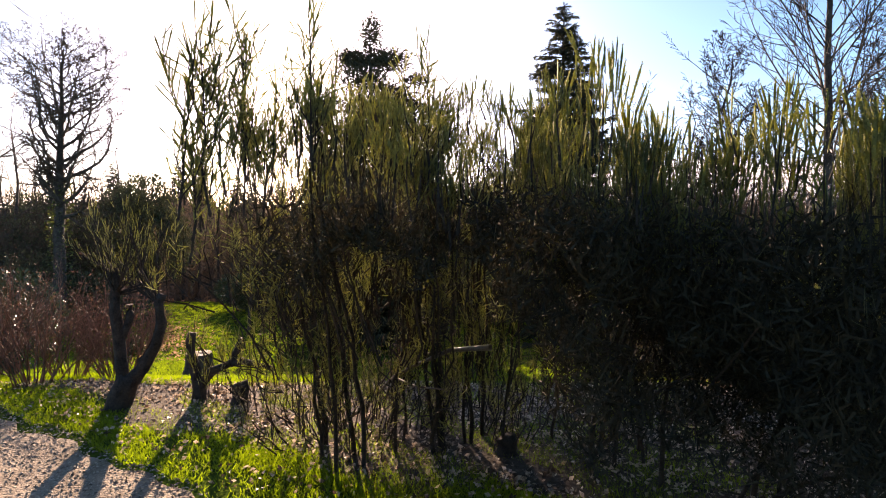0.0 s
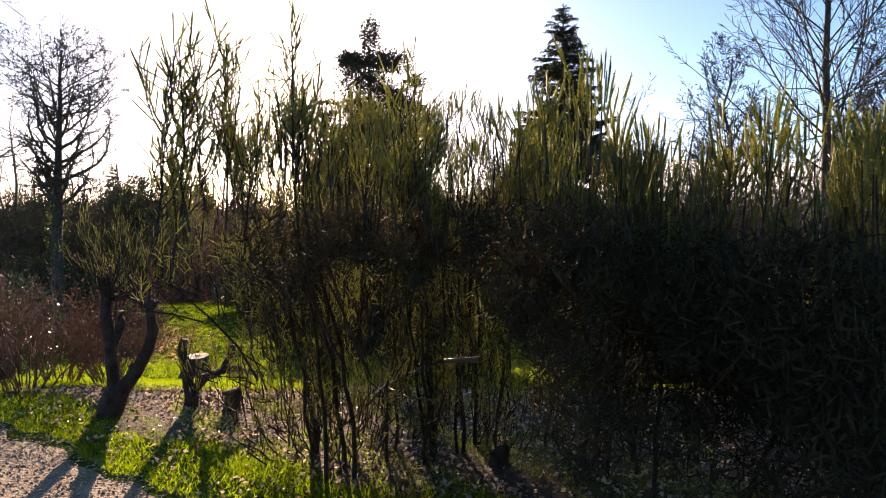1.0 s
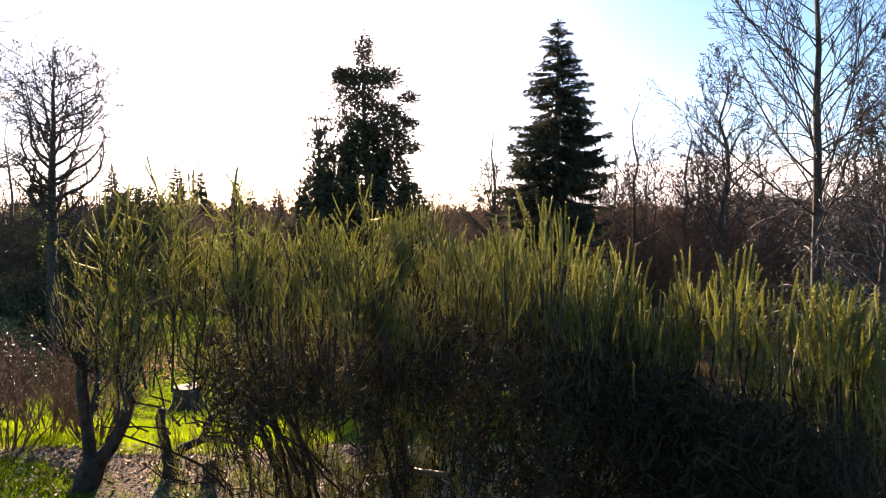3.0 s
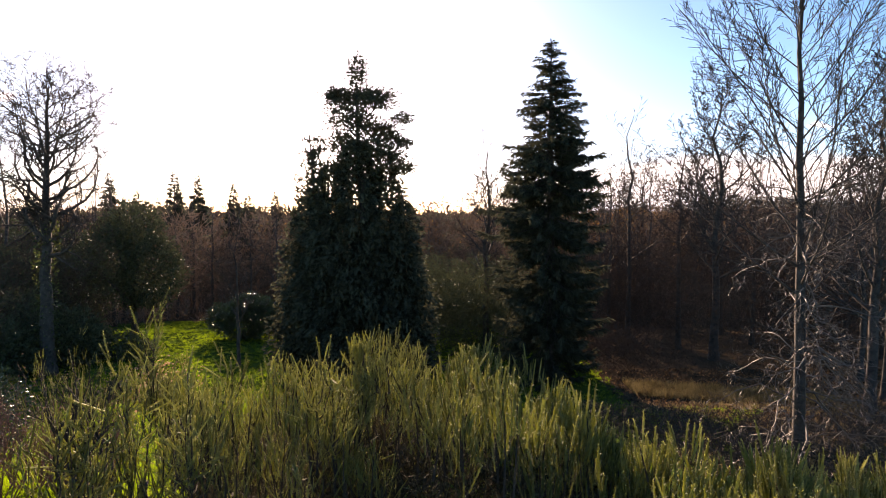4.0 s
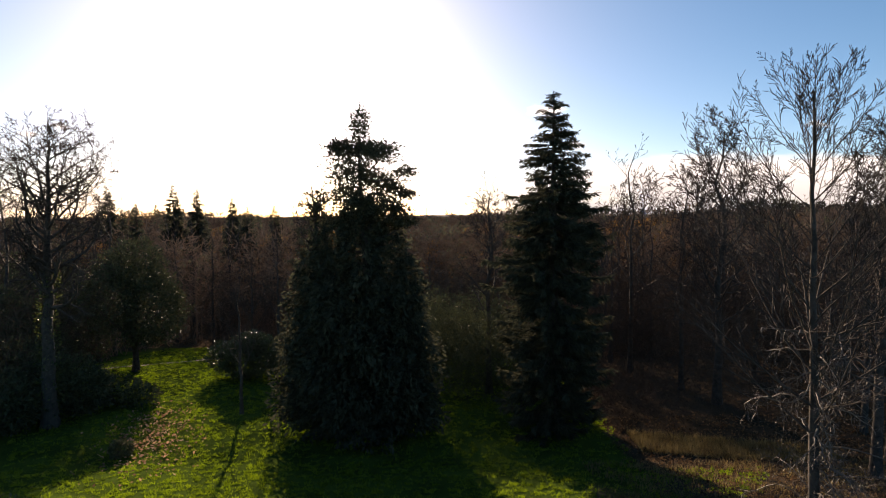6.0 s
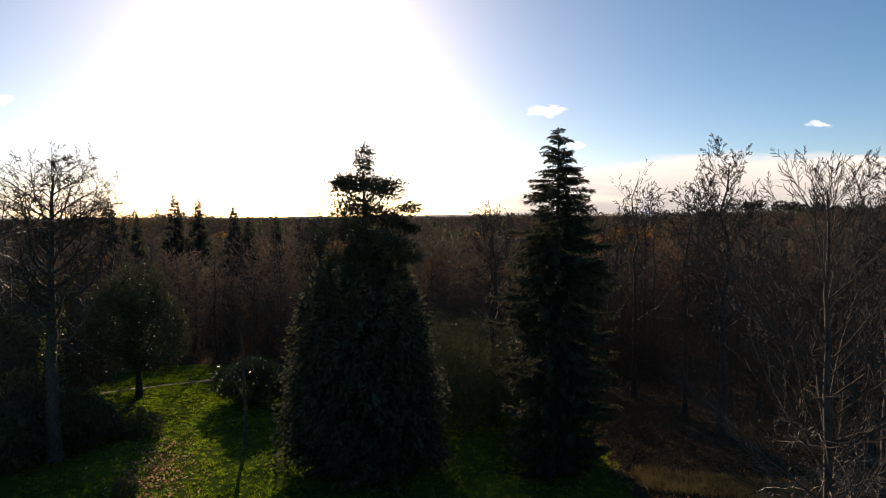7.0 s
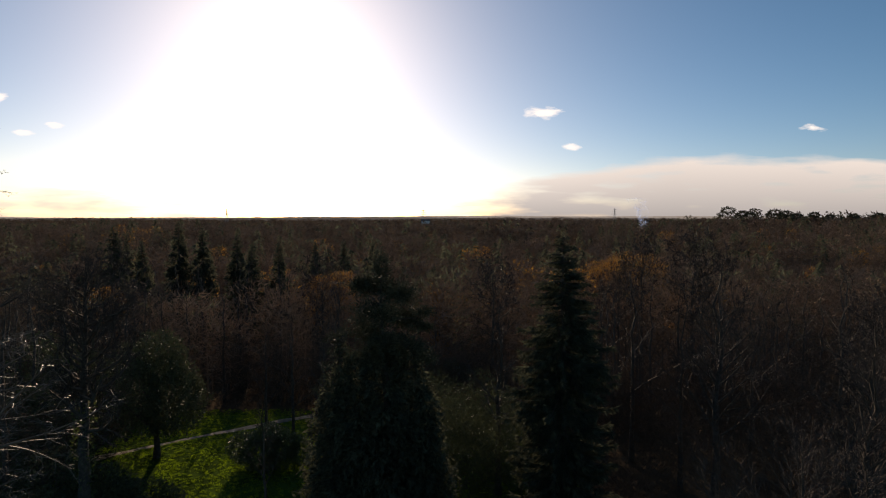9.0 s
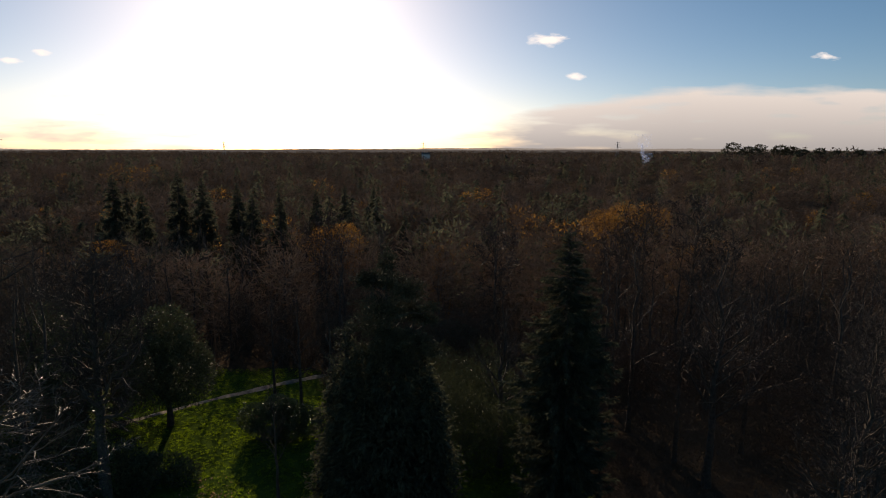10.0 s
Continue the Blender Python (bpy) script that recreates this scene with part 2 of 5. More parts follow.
def in_blob(n, centre, size, hollow=0.4):
    """Places in an ellipsoid, more of them towards its skin."""
    d = unit(rng.normal(size=(n, 3)))
    r = hollow + (1 - hollow) * rng.random((n, 1)) ** 0.5
    return np.array(centre) + d * r * np.array(size), d


# ---------------------------------------------------------------- ground
YS = [-60, 0, 8, 10, 16.3, 24, 28, 40, 48, 60, 90, 150, 250, 500, 1000, 3000, 4900]
ZS = [0.3, 0, 0, -0.5, -2.3, -3.75, -3.75, -4.1, -5.5, -6.8, -9.5, -9.5, -4.5, -4, -7, -2, 3]


def gz(x, y):
    """The ground's height."""
    x, y = np.asarray(x, float), np.asarray(y, float)
    z = np.interp(y, YS, ZS)
    near = np.clip((np.hypot(x, y) - 14) / 200, 0, 1)
    z = z + 12 * np.exp(-((x - 330) / 170) ** 2 - ((y - 520) / 160) ** 2)
    z = z + 11 * np.exp(-((y - 2500) / 600) ** 2) * (0.7 + 0.3 * np.sin(x * 0.0031 + 0.5) + 0.25 * np.sin(x * 0.0083))
    return z + near * (3.0 * np.sin(x * 0.013 + 1.0) * np.cos(y * 0.011) + 0.8 * np.sin(x * 0.05 + y * 0.03)) + 0.03 * np.sin(x * 1.7) * np.sin(y * 1.3)


def grid(xs, ys, up=0.0, rough=0.0):
    X, Y = np.meshgrid(xs, ys)
    Z = gz(X, Y) + up + (rng.normal(0, rough, X.shape) if rough else 0)
    V = np.stack([X, Y, Z], -1).reshape(-1, 3)
    a, b = len(ys), len(xs)
    i = (np.arange(a - 1)[:, None] * b + np.arange(b - 1)).ravel()
    return V, np.stack([i, i + 1, i + b + 1, i + b], -1)


def spread(near, far, step, grow):
    v, s = [near], step
    while v[-1] < far:
        v.append(v[-1] + s)
        s *= grow
    return v


gx = spread(0, 4900, 0.6, 1.06)
ground_x = [-v for v in gx[:0:-1]] + gx
ground_y = [-v for v in spread(0, 4900, 1.0, 1.15)[:0:-1]] + spread(0, 40, 0.4, 1.01) + spread(41, 4900, 1.0, 1.07)
ground = new("ground", mesh_of("ground", *grid(ground_x, ground_y), ground_material(), True))
tagged(ground, "grassy lawn falling away to brown woodland floor", "ground", kind="structure")

EDGE_X = [-40, -14, -8, -5.4, -4.1, -2.95, -2.2, -0.5, 3, 10, 40]
EDGE_Y = [22, 10.6, 8.3, 6.95, 6.2, 5.35, 4.95, 4.1, 3.2, 2.2, 0]


def edge_y(x):
    """The path's far edge."""
    x = np.asarray(x, float)
    return np.interp(x, EDGE_X, EDGE_Y) + 0.06 * np.sin(x * 4.1) + 0.04 * np.sin(x * 11.0 + 1)


def strip(xs, lower, upper, n, up):
    """A sheet laid on the ground between two lines over x."""
    t = np.linspace(0, 1, n)
    X = np.repeat(np.array(xs)[None], n, 0)
    Y = lower[None] * (1 - t[:, None]) + upper[None] * t[:, None]
    Z = gz(X, Y) + up * np.minimum(1, 8 * np.minimum(t, 1 - t))[:, None] - 0.012
    V = np.stack([X, Y, Z], -1).reshape(-1, 3)
    b = len(xs)
    i = (np.arange(n - 1)[:, None] * b + np.arange(b - 1)).ravel()
    return V, np.stack([i, i + 1, i + b + 1, i + b], -1)


xs = np.linspace(-16, 12, 280)
path = new("path", mesh_of("path", *strip(xs, edge_y(xs) - 3.2, edge_y(xs), 24, 0.03), M_GRAVEL, True))
tagged(path, "pale brown gravel garden path with worn edges", "path", kind="structure")
xs = np.linspace(-6.6, 7, 140)
bed = new("planting_bed", mesh_of("planting_bed", *strip(xs, edge_y(xs) + 0.75 + 0.18 * np.sin(xs * 2.3), 8.3 + 0.25 * np.sin(xs * 1.9) + np.where(xs > -2, 0.8, 0), 22, 0.05), M_SOIL, True))
tagged(bed, "bare brown soil bed strewn with fallen leaves", "bed", kind="structure")


def far_y(x):
    """The middle of the path that crosses the lower lawn."""
    return np.interp(x, [-34, -25, -22, -20.2, -15.2, -9], [33, 40, 44.6, 47.2, 51.6, 56])


xs = np.linspace(-34, -9, 120)
far_path = new("path", mesh_of("path", *strip(xs, far_y(xs) - 0.8, far_y(xs) + 0.8, 5, 0.04), M_GRAVEL, True))
tagged(far_path, "narrow pale gravel path across the lawn", "path", kind="structure")

# pebbles on the gravel
n = 9000
px_ = rng.uniform(-8, 2, n)
py_ = edge_y(px_) - rng.random(n) ** 1.2 * 2.4
c = np.stack([px_, py_, gz(px_, py_) + 0.022], -1)
octa = np.array([[1, 0, 0], [0, 1, 0], [-1, 0, 0], [0, -1, 0], [0, 0, 0.6], [0, 0, -0.4]])
of = np.array([[0, 1, 4], [1, 2, 4], [2, 3, 4], [3, 0, 4], [1, 0, 5], [2, 1, 5], [3, 2, 5], [0, 3, 5]])
sz = rng.uniform(0.006, 0.02, (n, 1, 3))
V = (c[:, None] + octa[None] * sz).reshape(-1, 3)
F = (of[None] + 6 * np.arange(n)[:, None, None]).reshape(-1, 3)
tagged(new("gravel", mesh_of("gravel", V, F, M_PEBBLE)), "loose pebbles and grit on the garden path", "gravel", kind="stuff")


def field(n, x0, x1, y0, y1, keep):
    x, y = rng.uniform(x0, x1, n), rng.uniform(y0, y1, n)
    k = keep(x, y)
    return x[k], y[k]


def patch(x, y, s=1.0, o=0.0):
    """Smooth patchiness between 0 and 1."""
    return 0.5 + 0.25 * (np.sin(x * 2.1 * s + 1.3 + o) * np.cos(y * 2.7 * s + o) + np.sin((x + y) * 3.7 * s + 2 * o))


def grass(name, x, y, length, width, mat, label, lean=0.35):
    P = np.stack([x, y, gz(x, y)], -1)
    D = np.stack([rng.normal(0, lean, len(x)), rng.normal(0, lean, len(x)), np.ones(len(x))], -1)
    tagged(new(name, mesh_of(name, *blades(P, D, length, width), mat)), label, "grass", kind="stuff")


x, y = field(215000, -9, 3.5, 3.6, 10.5, lambda x, y: (y > edge_y(x) - 0.05) & (y < edge_y(x) + 1.15) & (rng.random(len(x)) < np.clip(patch(x, y, 1.6) * 2.2 - np.where(x < -2.2, 0.05, 0.4), 0.08, 1) * np.clip(1.4 - (x + 0.2) * 0.3, 0.15, 1)))
grass("border_grass", x, y, 0.065, 0.012, M_GRASS, "bright green tufted grass verge beside the path", 0.65)
x, y = field(70000, -3.5, 3.0, 4.2, 8.3, lambda x, y: (y > edge_y(x) + 0.5) & (patch(x, y, 1.3, 4.0) > np.where((y < 6.5) & (x > -2), 0.36, 0.58)) & (rng.random(len(x)) < 0.8))
grass("bed_grass", x, y, 0.085, 0.011, M_GRASS, "scattered green grass tufts in the leaf litter", 0.55)
x, y = field(90000, -10, -1.5, 7.6, 13, lambda x, y: (y > 8.15 + 0.25 * np.sin(x * 1.9)) & (rng.random(len(x)) < 0.9))
grass("lawn_grass", x, y, 0.10, 0.010, M_GRASS, "sunlit green lawn grass behind the shrubs")
x, y = field(30000, -27, 16, 12, 56, lambda x, y: (np.abs(x + 2) < 0.68 * y) & ((x < 8.5) | (y < 22.5)) & ((np.hypot((x + 13.6 + (y - 27) * 0.35) / 2.2, (y - 27.0) / 5.0) > 0.7) | (rng.random(len(x)) < 0.45)) & (np.abs(y - far_y(x)) > 0.95) & ((y < 47) | (x < -13)) & (rng.random(len(x)) < 0.6 + 0.4 * patch(x, y, 0.4)))
tall = rng.uniform(0.045, 0.15, len(x)) # each tuft of its own height
tall, x, y = np.repeat(tall, 16), np.repeat(x, 16) + rng.normal(0, 0.065, len(x) * 16), np.repeat(y, 16) + rng.normal(0, 0.065, len(x) * 16)
grass("lawn_grass", x, y, tall, 0.030, M_LAWN, "rough green lawn grass on the slope", 0.6)
x, y = field(16000, 6, 20, 11, 23.5, lambda x, y: (x < 0.8 * y) & (patch(x, y, 0.5, 3.0) > 0.4))
grass("rough_grass", x, y, 0.22, 0.03, M_STRAW, "brown rough grass under the bare trees")
x, y = field(14000, 9, 17, 23.5, 27.5, lambda x, y: (np.abs(y - 25.8 + 0.25 * (x - 9)) < 1.1))
grass("dry_grass", x, y, 0.3, 0.03, M_STRAW, "strip of straw-coloured dry grass below the trees")


def litter(name, x, y, size, label, up=0.03, mat=None):
    P = np.stack([x, y, gz(x, y) + rng.uniform(up * 0.1, up, len(x))], -1)
    D = np.stack([rng.normal(size=len(x)), rng.normal(size=len(x)), rng.normal(0.25, 0.4, len(x))], -1)
    tagged(new(name, mesh_of(name, *leaves(P, D, size, size * 0.62, 0.4), mat or M_LITTER)), label, "fallen leaves", kind="stuff")


x, y = field(46000, -7, 5, 3.8, 8.6, lambda x, y: (y > edge_y(x) + 0.1) & (rng.random(len(x)) < (0.15 + 0.9 * patch(x, y, 1.1, 2.0)) * np.where(y < edge_y(x) + 1.0, 0.22, 1.0)))
litter("leaf_litter", x, y, 0.055, "brown and silvery fallen leaves on the soil bed", 0.06)
x, y = field(30000, -21, -6, 18, 34, lambda x, y: rng.random(len(x)) < 0.62 * np.exp(-2.2 * np.hypot((x + 13.6 + (y - 27) * 0.35) / 2.2, (y - 27.0) / 5.0) ** 2) * (0.3 + patch(x, y, 0.9)))
litter("leaf_litter", x, y, 0.13, "drift of pinkish brown fallen leaves on the lawn", 0.15, M_DRIFT)


x, y = field(26000, 5.5, 24, 11, 29, lambda x, y: (x < 0.85 * y) & (rng.random(len(x)) < 0.25 + 0.75 * patch(x, y, 0.7, 1.0)) & ((x > 8) | (y < 16)))
litter("leaf_litter", x, y, 0.12, "brown fallen leaves under the bare trees", 0.06, M_BROWN)


# ---------------------------------------------------------------- tree heath shrubs
def plume(needles=26, thick=1.0):
    """An upright needled shoot, one unit high: a close-set green spire with needle points standing off it."""
    f = np.linspace(0.03, 0.96, needles)
    a = np.arange(needles) * 2.4
    P = np.stack([0 * f, 0 * f, f], -1)
    D = np.stack([np.cos(a), np.sin(a), 0.75 + 0.6 * f], -1)
    S = np.stack([-np.sin(a), np.cos(a), 0 * f], -1)
    L = (0.090 * (1 - 0.4 * f))[:, None]
    V = np.stack([P - S * 0.013, P + S * 0.013, P + unit(D) * L], 1).reshape(-1, 3)
    F = np.arange(3 * needles).reshape(-1, 3)
    ring = np.array([[1, 0, 0], [-0.5, 0.87, 0], [-0.5, -0.87, 0]])
    core = np.concatenate([ring * 0.014 * thick, ring * 0.022 * thick + (0, 0, 0.75), [[0, 0, 1.0]]])
    cf = [[i, (i + 1) % 3, (i + 1) % 3 + 3] for i in range(3)] + [[i, (i + 1) % 3 + 3, i + 3] for i in range(3)] + [[3, 4, 6], [4, 5, 6], [5, 3, 6]]
    return join((V, F), (core, np.array(cf)))


PLUME, ROUGH_PLUME = plume(30), plume(18, 0.5)


def plumes(P, D, length, fat=1.0, shoot=None):
    """Needled shoots at places P along ways D, curving upwards."""
    tv, tf = PLUME if shoot is None else shoot
    n = len(P)
    D = unit(D)
    L = np.asarray(length)[:, None, None]
    S = unit(np.cross(D, rng.normal(size=(n, 3))))
    N = np.cross(D, S)
    z = tv[None, :, 2:3]
    V = P[:, None] + L * (S[:, None] * tv[None, :, 0:1] * fat + N[:, None] * tv[None, :, 1:2] * fat + D[:, None] * z)
    V = V + np.array([0, 0, 1.0]) * (L * 0.18 * z * z) * (1 - D[:, None, 2:3])
    F = (tf[None] + len(tv) * np.arange(n)[:, None, None]).reshape(-1, 3)
    return V.reshape(-1, 3), F


def heath(base, boxes, low, heart, label, wisps=(), dry=0.15):
    """A tree heath: crooked stems from one root that end in upright sprays of slim needled shoots.
    boxes: (x0, x1, y0, y1, sprays, depth of the green in front); low: (n, x0, x1, y0, y1, z0, z1) sprigs on the
    bare stems; heart: (n, x0, x1, z0) close inner twigs, dark to fill in shade; wisps: (x, y, top, depth) loose tall
    sprays."""
    bx, by = base
    z0 = float(gz(bx, by))
    O = np.array([bx, by, z0])
    ob = thing("heath_shrub", label, "shrub", (bx, by, z0), "tree heaths beside the path")
    sprays = []
    for x0, x1, y0, y1, n, deep in boxes:
        m = max(3, n // 6)      # sprays stand in clumps
        at = rng.integers(0, m, n)
        x = np.clip((x0 + (x1 - x0) * (np.arange(m) + rng.random(m)) / m)[rng.permutation(m)][at] + rng.normal(0, 0.10, n), x0 - 0.1, x1 + 0.1)
        v = np.clip((rng.random(m) ** 1.1)[at] + rng.normal(0, 0.05, n), 0, 1)
        tuft = rng.normal(0, 0.045, m)[at]
        front = np.interp(x, HX, HY) + 0.14 * np.sin(5.1 * x + 1) + 0.08 * np.sin(11 * x)
        y = front + y0 + v * (y1 - y0)
        top = heath_top(x, y - front) + tuft
        top = top + (0.16 * np.sin(3.9 * x + 1) * np.sin(3.1 * y) + 0.16 * np.sin(8.3 * x + 6.1 * y) + 0.07 * np.sin(15 * x - 9 * y)) * np.where(x > 1.5, 0.4, 1.0) + rng.normal(0, 0.05, n)
        top = top + np.where((rng.random(n) < 0.07) & (x < 1.5), rng.uniform(0.05, 0.18, n), 0)
        depth = np.where(y - front < 0.45, deep * rng.uniform(0.55, 1.0, n), rng.uniform(0.4, 0.75, n) * np.where(x < 0.9, 0.65, 1.0))
        sprays += [(a, b, c, d, 1.0) for a, b, c, d in zip(x, y, top, depth)]
    sprays += [(*w, 0.0) for w in wisps]
    thick, fine = [], []
    green, old, brown = ([], [], []), ([], [], []), ([], [], [])

    def put(kind, P, D, L):
        for a, b in zip(kind, (P, D, L)):
            a.append(b)

    for k, (x, y, top, depth, close) in enumerate(sprays):
        head = np.array([x, y, top]) - O
        lean = rng.normal(0, 0.05, 3) * (1, 1, 0)
        t = np.linspace(0, 1, 5)[:, None]
        axis = head + np.array([0, 0, -1.0]) * depth * (1 - t) + lean * t + rng.normal(0, 0.012, (5, 3)) * (t < 1)
        fine.append((axis[-3:] if close else axis, np.linspace(0.008, 0.003, 3 if close else 5)))
        foot = rng.normal(0, 0.1, 3) * (1, 1, 0) + head * (0.85, 0.3, 0) - (0, 0, 0.08)
        t = np.linspace(0, 1, 8)[:, None]
        h = axis[0]
        stem = foot + (h - foot) * np.concatenate([t ** 1.6, t ** 1.6, t], 1) + rng.normal(0, 0.02, (8, 3)) * (t > 0) * (t < 1)
        if close and k % max(1, len(sprays) // 7) == 0:
            thick.append((stem, np.linspace(rng.uniform(0.016, 0.034), 0.007, 8)))
        elif close and k % 8 == 0:
            fine.append((stem[4:] + rng.normal(0, 0.02, (4, 3)) * [[1], [1], [1], [0]], np.linspace(0.012, 0.006, 4)))
        if close:
            short = float(np.interp(x, [0.2, 0.9], [0.62, 1.0]))    # the leggy end carries shorter sprigs
            m = int((9 + 31 * depth) * (1.9 - 0.9 * short))
            f = rng.random(m) ** 0.75
            reach = (0.025 + 0.12 * (1 - f) ** 0.6) * rng.uniform(0.4, 1.2, m)
            if depth > 0.9:
                reach *= 1.5
        else:
            limbs = [axis]
            for _ in range(int(9 * depth) + 3):
                g = rng.uniform(0.1, 0.92)
                p = axis[0] + (axis[-1] - axis[0]) * g
                az, ln = rng.uniform(0, 6.28), rng.uniform(0.16, 0.42) * (1.15 - 0.5 * g)
                u = np.linspace(0, 1, 5)[:, None]
                w = np.array([[math.cos(az), math.sin(az), 0]])
                limbs.append(p + w * ln * 0.34 * u ** 0.6 + np.array([[0, 0, 1.0]]) * ln * u ** 1.25 + rng.normal(0, 0.006, (5, 3)) * u)
            for q in limbs:
                if q is not axis:
                    fine.append((q, np.linspace(0.0045, 0.002, 5)))
                size = np.linalg.norm(q[-1] - q[0])
                u = np.arange(0.25, 1.0, 0.036 / size)
                P = np.stack([np.interp(u * 4, np.arange(5), q[:, i]) for i in range(3)], -1)
                put(green, P + rng.normal(0, 0.004, P.shape), np.tile(q[-1] - q[1], (len(P), 1)) + rng.normal(0, 0.35 * size, P.shape), rng.uniform(0.10, 0.17, len(P)))
            continue
        a = rng.uniform(0, 2 * np.pi, m)
        out = np.stack([np.cos(a), np.sin(a), 0 * a], -1)
        at = axis[0] + (axis[-1] - axis[0]) * f[:, None]
        P = at + out * reach[:, None] + (0, 0, 1) * (reach * 0.6)[:, None]
        D = out * rng.uniform(0.05, 0.35, (m, 1)) + (0, 0, 1) + rng.normal(0, 0.09 + 0.45 * (1 - short), (m, 3))
        L = rng.uniform(0.13, 0.26, m) * np.where(rng.random(m) < 0.1, 1.25, 1.0) * short
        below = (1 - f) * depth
        # deeper shoots leave the green set for the older, shade-darkened needle colour
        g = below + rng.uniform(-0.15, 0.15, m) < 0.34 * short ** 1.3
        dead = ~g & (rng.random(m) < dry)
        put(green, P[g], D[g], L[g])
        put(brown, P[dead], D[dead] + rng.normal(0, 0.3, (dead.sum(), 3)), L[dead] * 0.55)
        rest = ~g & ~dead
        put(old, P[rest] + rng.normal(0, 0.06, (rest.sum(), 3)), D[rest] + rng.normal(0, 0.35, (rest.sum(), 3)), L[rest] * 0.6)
    n, x0, x1, y0, y1, b0, b1 = low
    m = n // 20                 # sprigs on the lower stems, in slim upright columns
    c = np.stack([rng.uniform(x0, x1, m), rng.uniform(y0, y1, m), b0 + (b1 - b0) * rng.random(m)], -1) - O
    c[:, 0] = c[:, 0] * 0.8 + rng.normal(0, 0.18, m)
    c = c[np.sin(6.3 * c[:, 0] + 2.0 * c[:, 2]) + np.sin(5.1 * c[:, 2] + 3.0 * c[:, 1] + 1) + np.sin(9 * c[:, 0] - 4 * c[:, 2]) > -0.45]
    c = c[c[:, 2] + z0 > 1.4 * (5.5 - c[:, 1] - by)]      # the growth overhangs its own foot
    m = len(c)
    way = rng.normal(0, 0.16, (m, 3)) + (0, 0, 1)
    tall = rng.uniform(0.2, 0.5, (m, 1))
    f = rng.random((m, 20, 1))
    P = c[:, None] + (way * tall)[:, None] * f + rng.normal(0, 1, (m, 20, 3)) * (0.02, 0.02, 0.02) * (1.15 - f)
    P = P.reshape(-1, 3)
    D = rng.normal(0, 0.75, P.shape) + (0, 0, 1)
    L = rng.uniform(0.05, 0.12, len(P))
    kind = np.repeat(rng.random(m), 20)
    put(green, P[kind < 0.6], D[kind < 0.6], L[kind < 0.6])
    put(old, P[(kind >= 0.6) & (kind < 0.88)], D[(kind >= 0.6) & (kind < 0.88)], L[(kind >= 0.6) & (kind < 0.88)] * 1.2)
    put(brown, P[kind >= 0.88], D[kind >= 0.88], L[kind >= 0.88])
    for q, w in zip(c, way * tall):
        p = q * rng.uniform(0.75, 0.97) * (1, 1, 0) + (0, 0, max(0.02, q[2] - rng.uniform(0.1, 0.4)))
        mid = (p + q) / 2 + rng.normal(0, 0.04, 3)
        fine.append((np.array([p, mid, q, q + w]), np.array([0.008, 0.007, 0.005, 0.002])))
    for st in thick:
        part("stem", tubes([st], 6), M_HEATH_BARK, ob, smooth=True)
    part("brushwood", tubes(fine, 3), M_HEATH_BARK, ob, kind="stuff")
    part("foliage", plumes(*[np.concatenate(a) for a in green], 1.45), M_HEATH, ob, "yellow-green needled shoot tips", kind="stuff")
    part("shaded_foliage", plumes(*[np.concatenate(a) for a in old], 1.2, ROUGH_PLUME), M_HEATH_SHADED, ob, "older needled shoots, darkened for shade below the tips", kind="stuff")
    part("dry_growth", plumes(*[np.concatenate(a) for a in brown], 1.1, ROUGH_PLUME), M_HEATH_DRY, ob, "dry brown sprigs", kind="stuff")
    # dark twig mass inside the row, added so that its interior reads as shade
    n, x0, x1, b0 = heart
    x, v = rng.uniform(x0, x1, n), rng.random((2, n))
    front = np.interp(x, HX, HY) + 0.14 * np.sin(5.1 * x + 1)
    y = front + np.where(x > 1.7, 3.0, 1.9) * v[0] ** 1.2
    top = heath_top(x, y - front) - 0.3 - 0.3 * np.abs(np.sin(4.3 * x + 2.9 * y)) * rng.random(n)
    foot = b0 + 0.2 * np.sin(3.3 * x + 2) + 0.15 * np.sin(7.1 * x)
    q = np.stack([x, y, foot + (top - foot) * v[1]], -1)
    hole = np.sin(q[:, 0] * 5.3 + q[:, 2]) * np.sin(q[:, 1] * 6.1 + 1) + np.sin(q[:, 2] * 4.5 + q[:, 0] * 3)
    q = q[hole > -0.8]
    part("shade_core_growth", blades(q - O, rng.normal(size=q.shape) + (0, 0, 0.9), 0.12, 0.016), M_HEATH_SHADE_CORE, ob, "close brown inner twigs, darkened to fill in the shade", kind="stuff")
    return ob


# the hedge-like row: its front line, front height and how fast the tops fall away behind the crest, along x
HX = [-1.7, -0.5, -0.1, 0.5, 1.3, 1.8, 2.2, 3.5, 6.0, 8.8]
HY = [3.3, 3.4, 3.4, 3.4, 3.3, 2.75, 2.5, 2.9, 3.4, 4.0]
HZ = [2.72, 2.84, 2.88, 2.88, 2.80, 2.78, 2.62, 2.22, 2.1, 2.1]
HS = [0.1, 0.15, 0.20, 0.22, 0.30, 0.40, 0.42, 0.40, 0.3, 0.2]


def heath_top(x, back):
    """The level of the row's top, by the way back from its front: up to a crest, then falling away."""
    return np.interp(x, HX, HZ) + 0.22 * np.minimum(back, 0.6) - np.interp(x, HX, HS) * np.maximum(back - 0.6, 0)


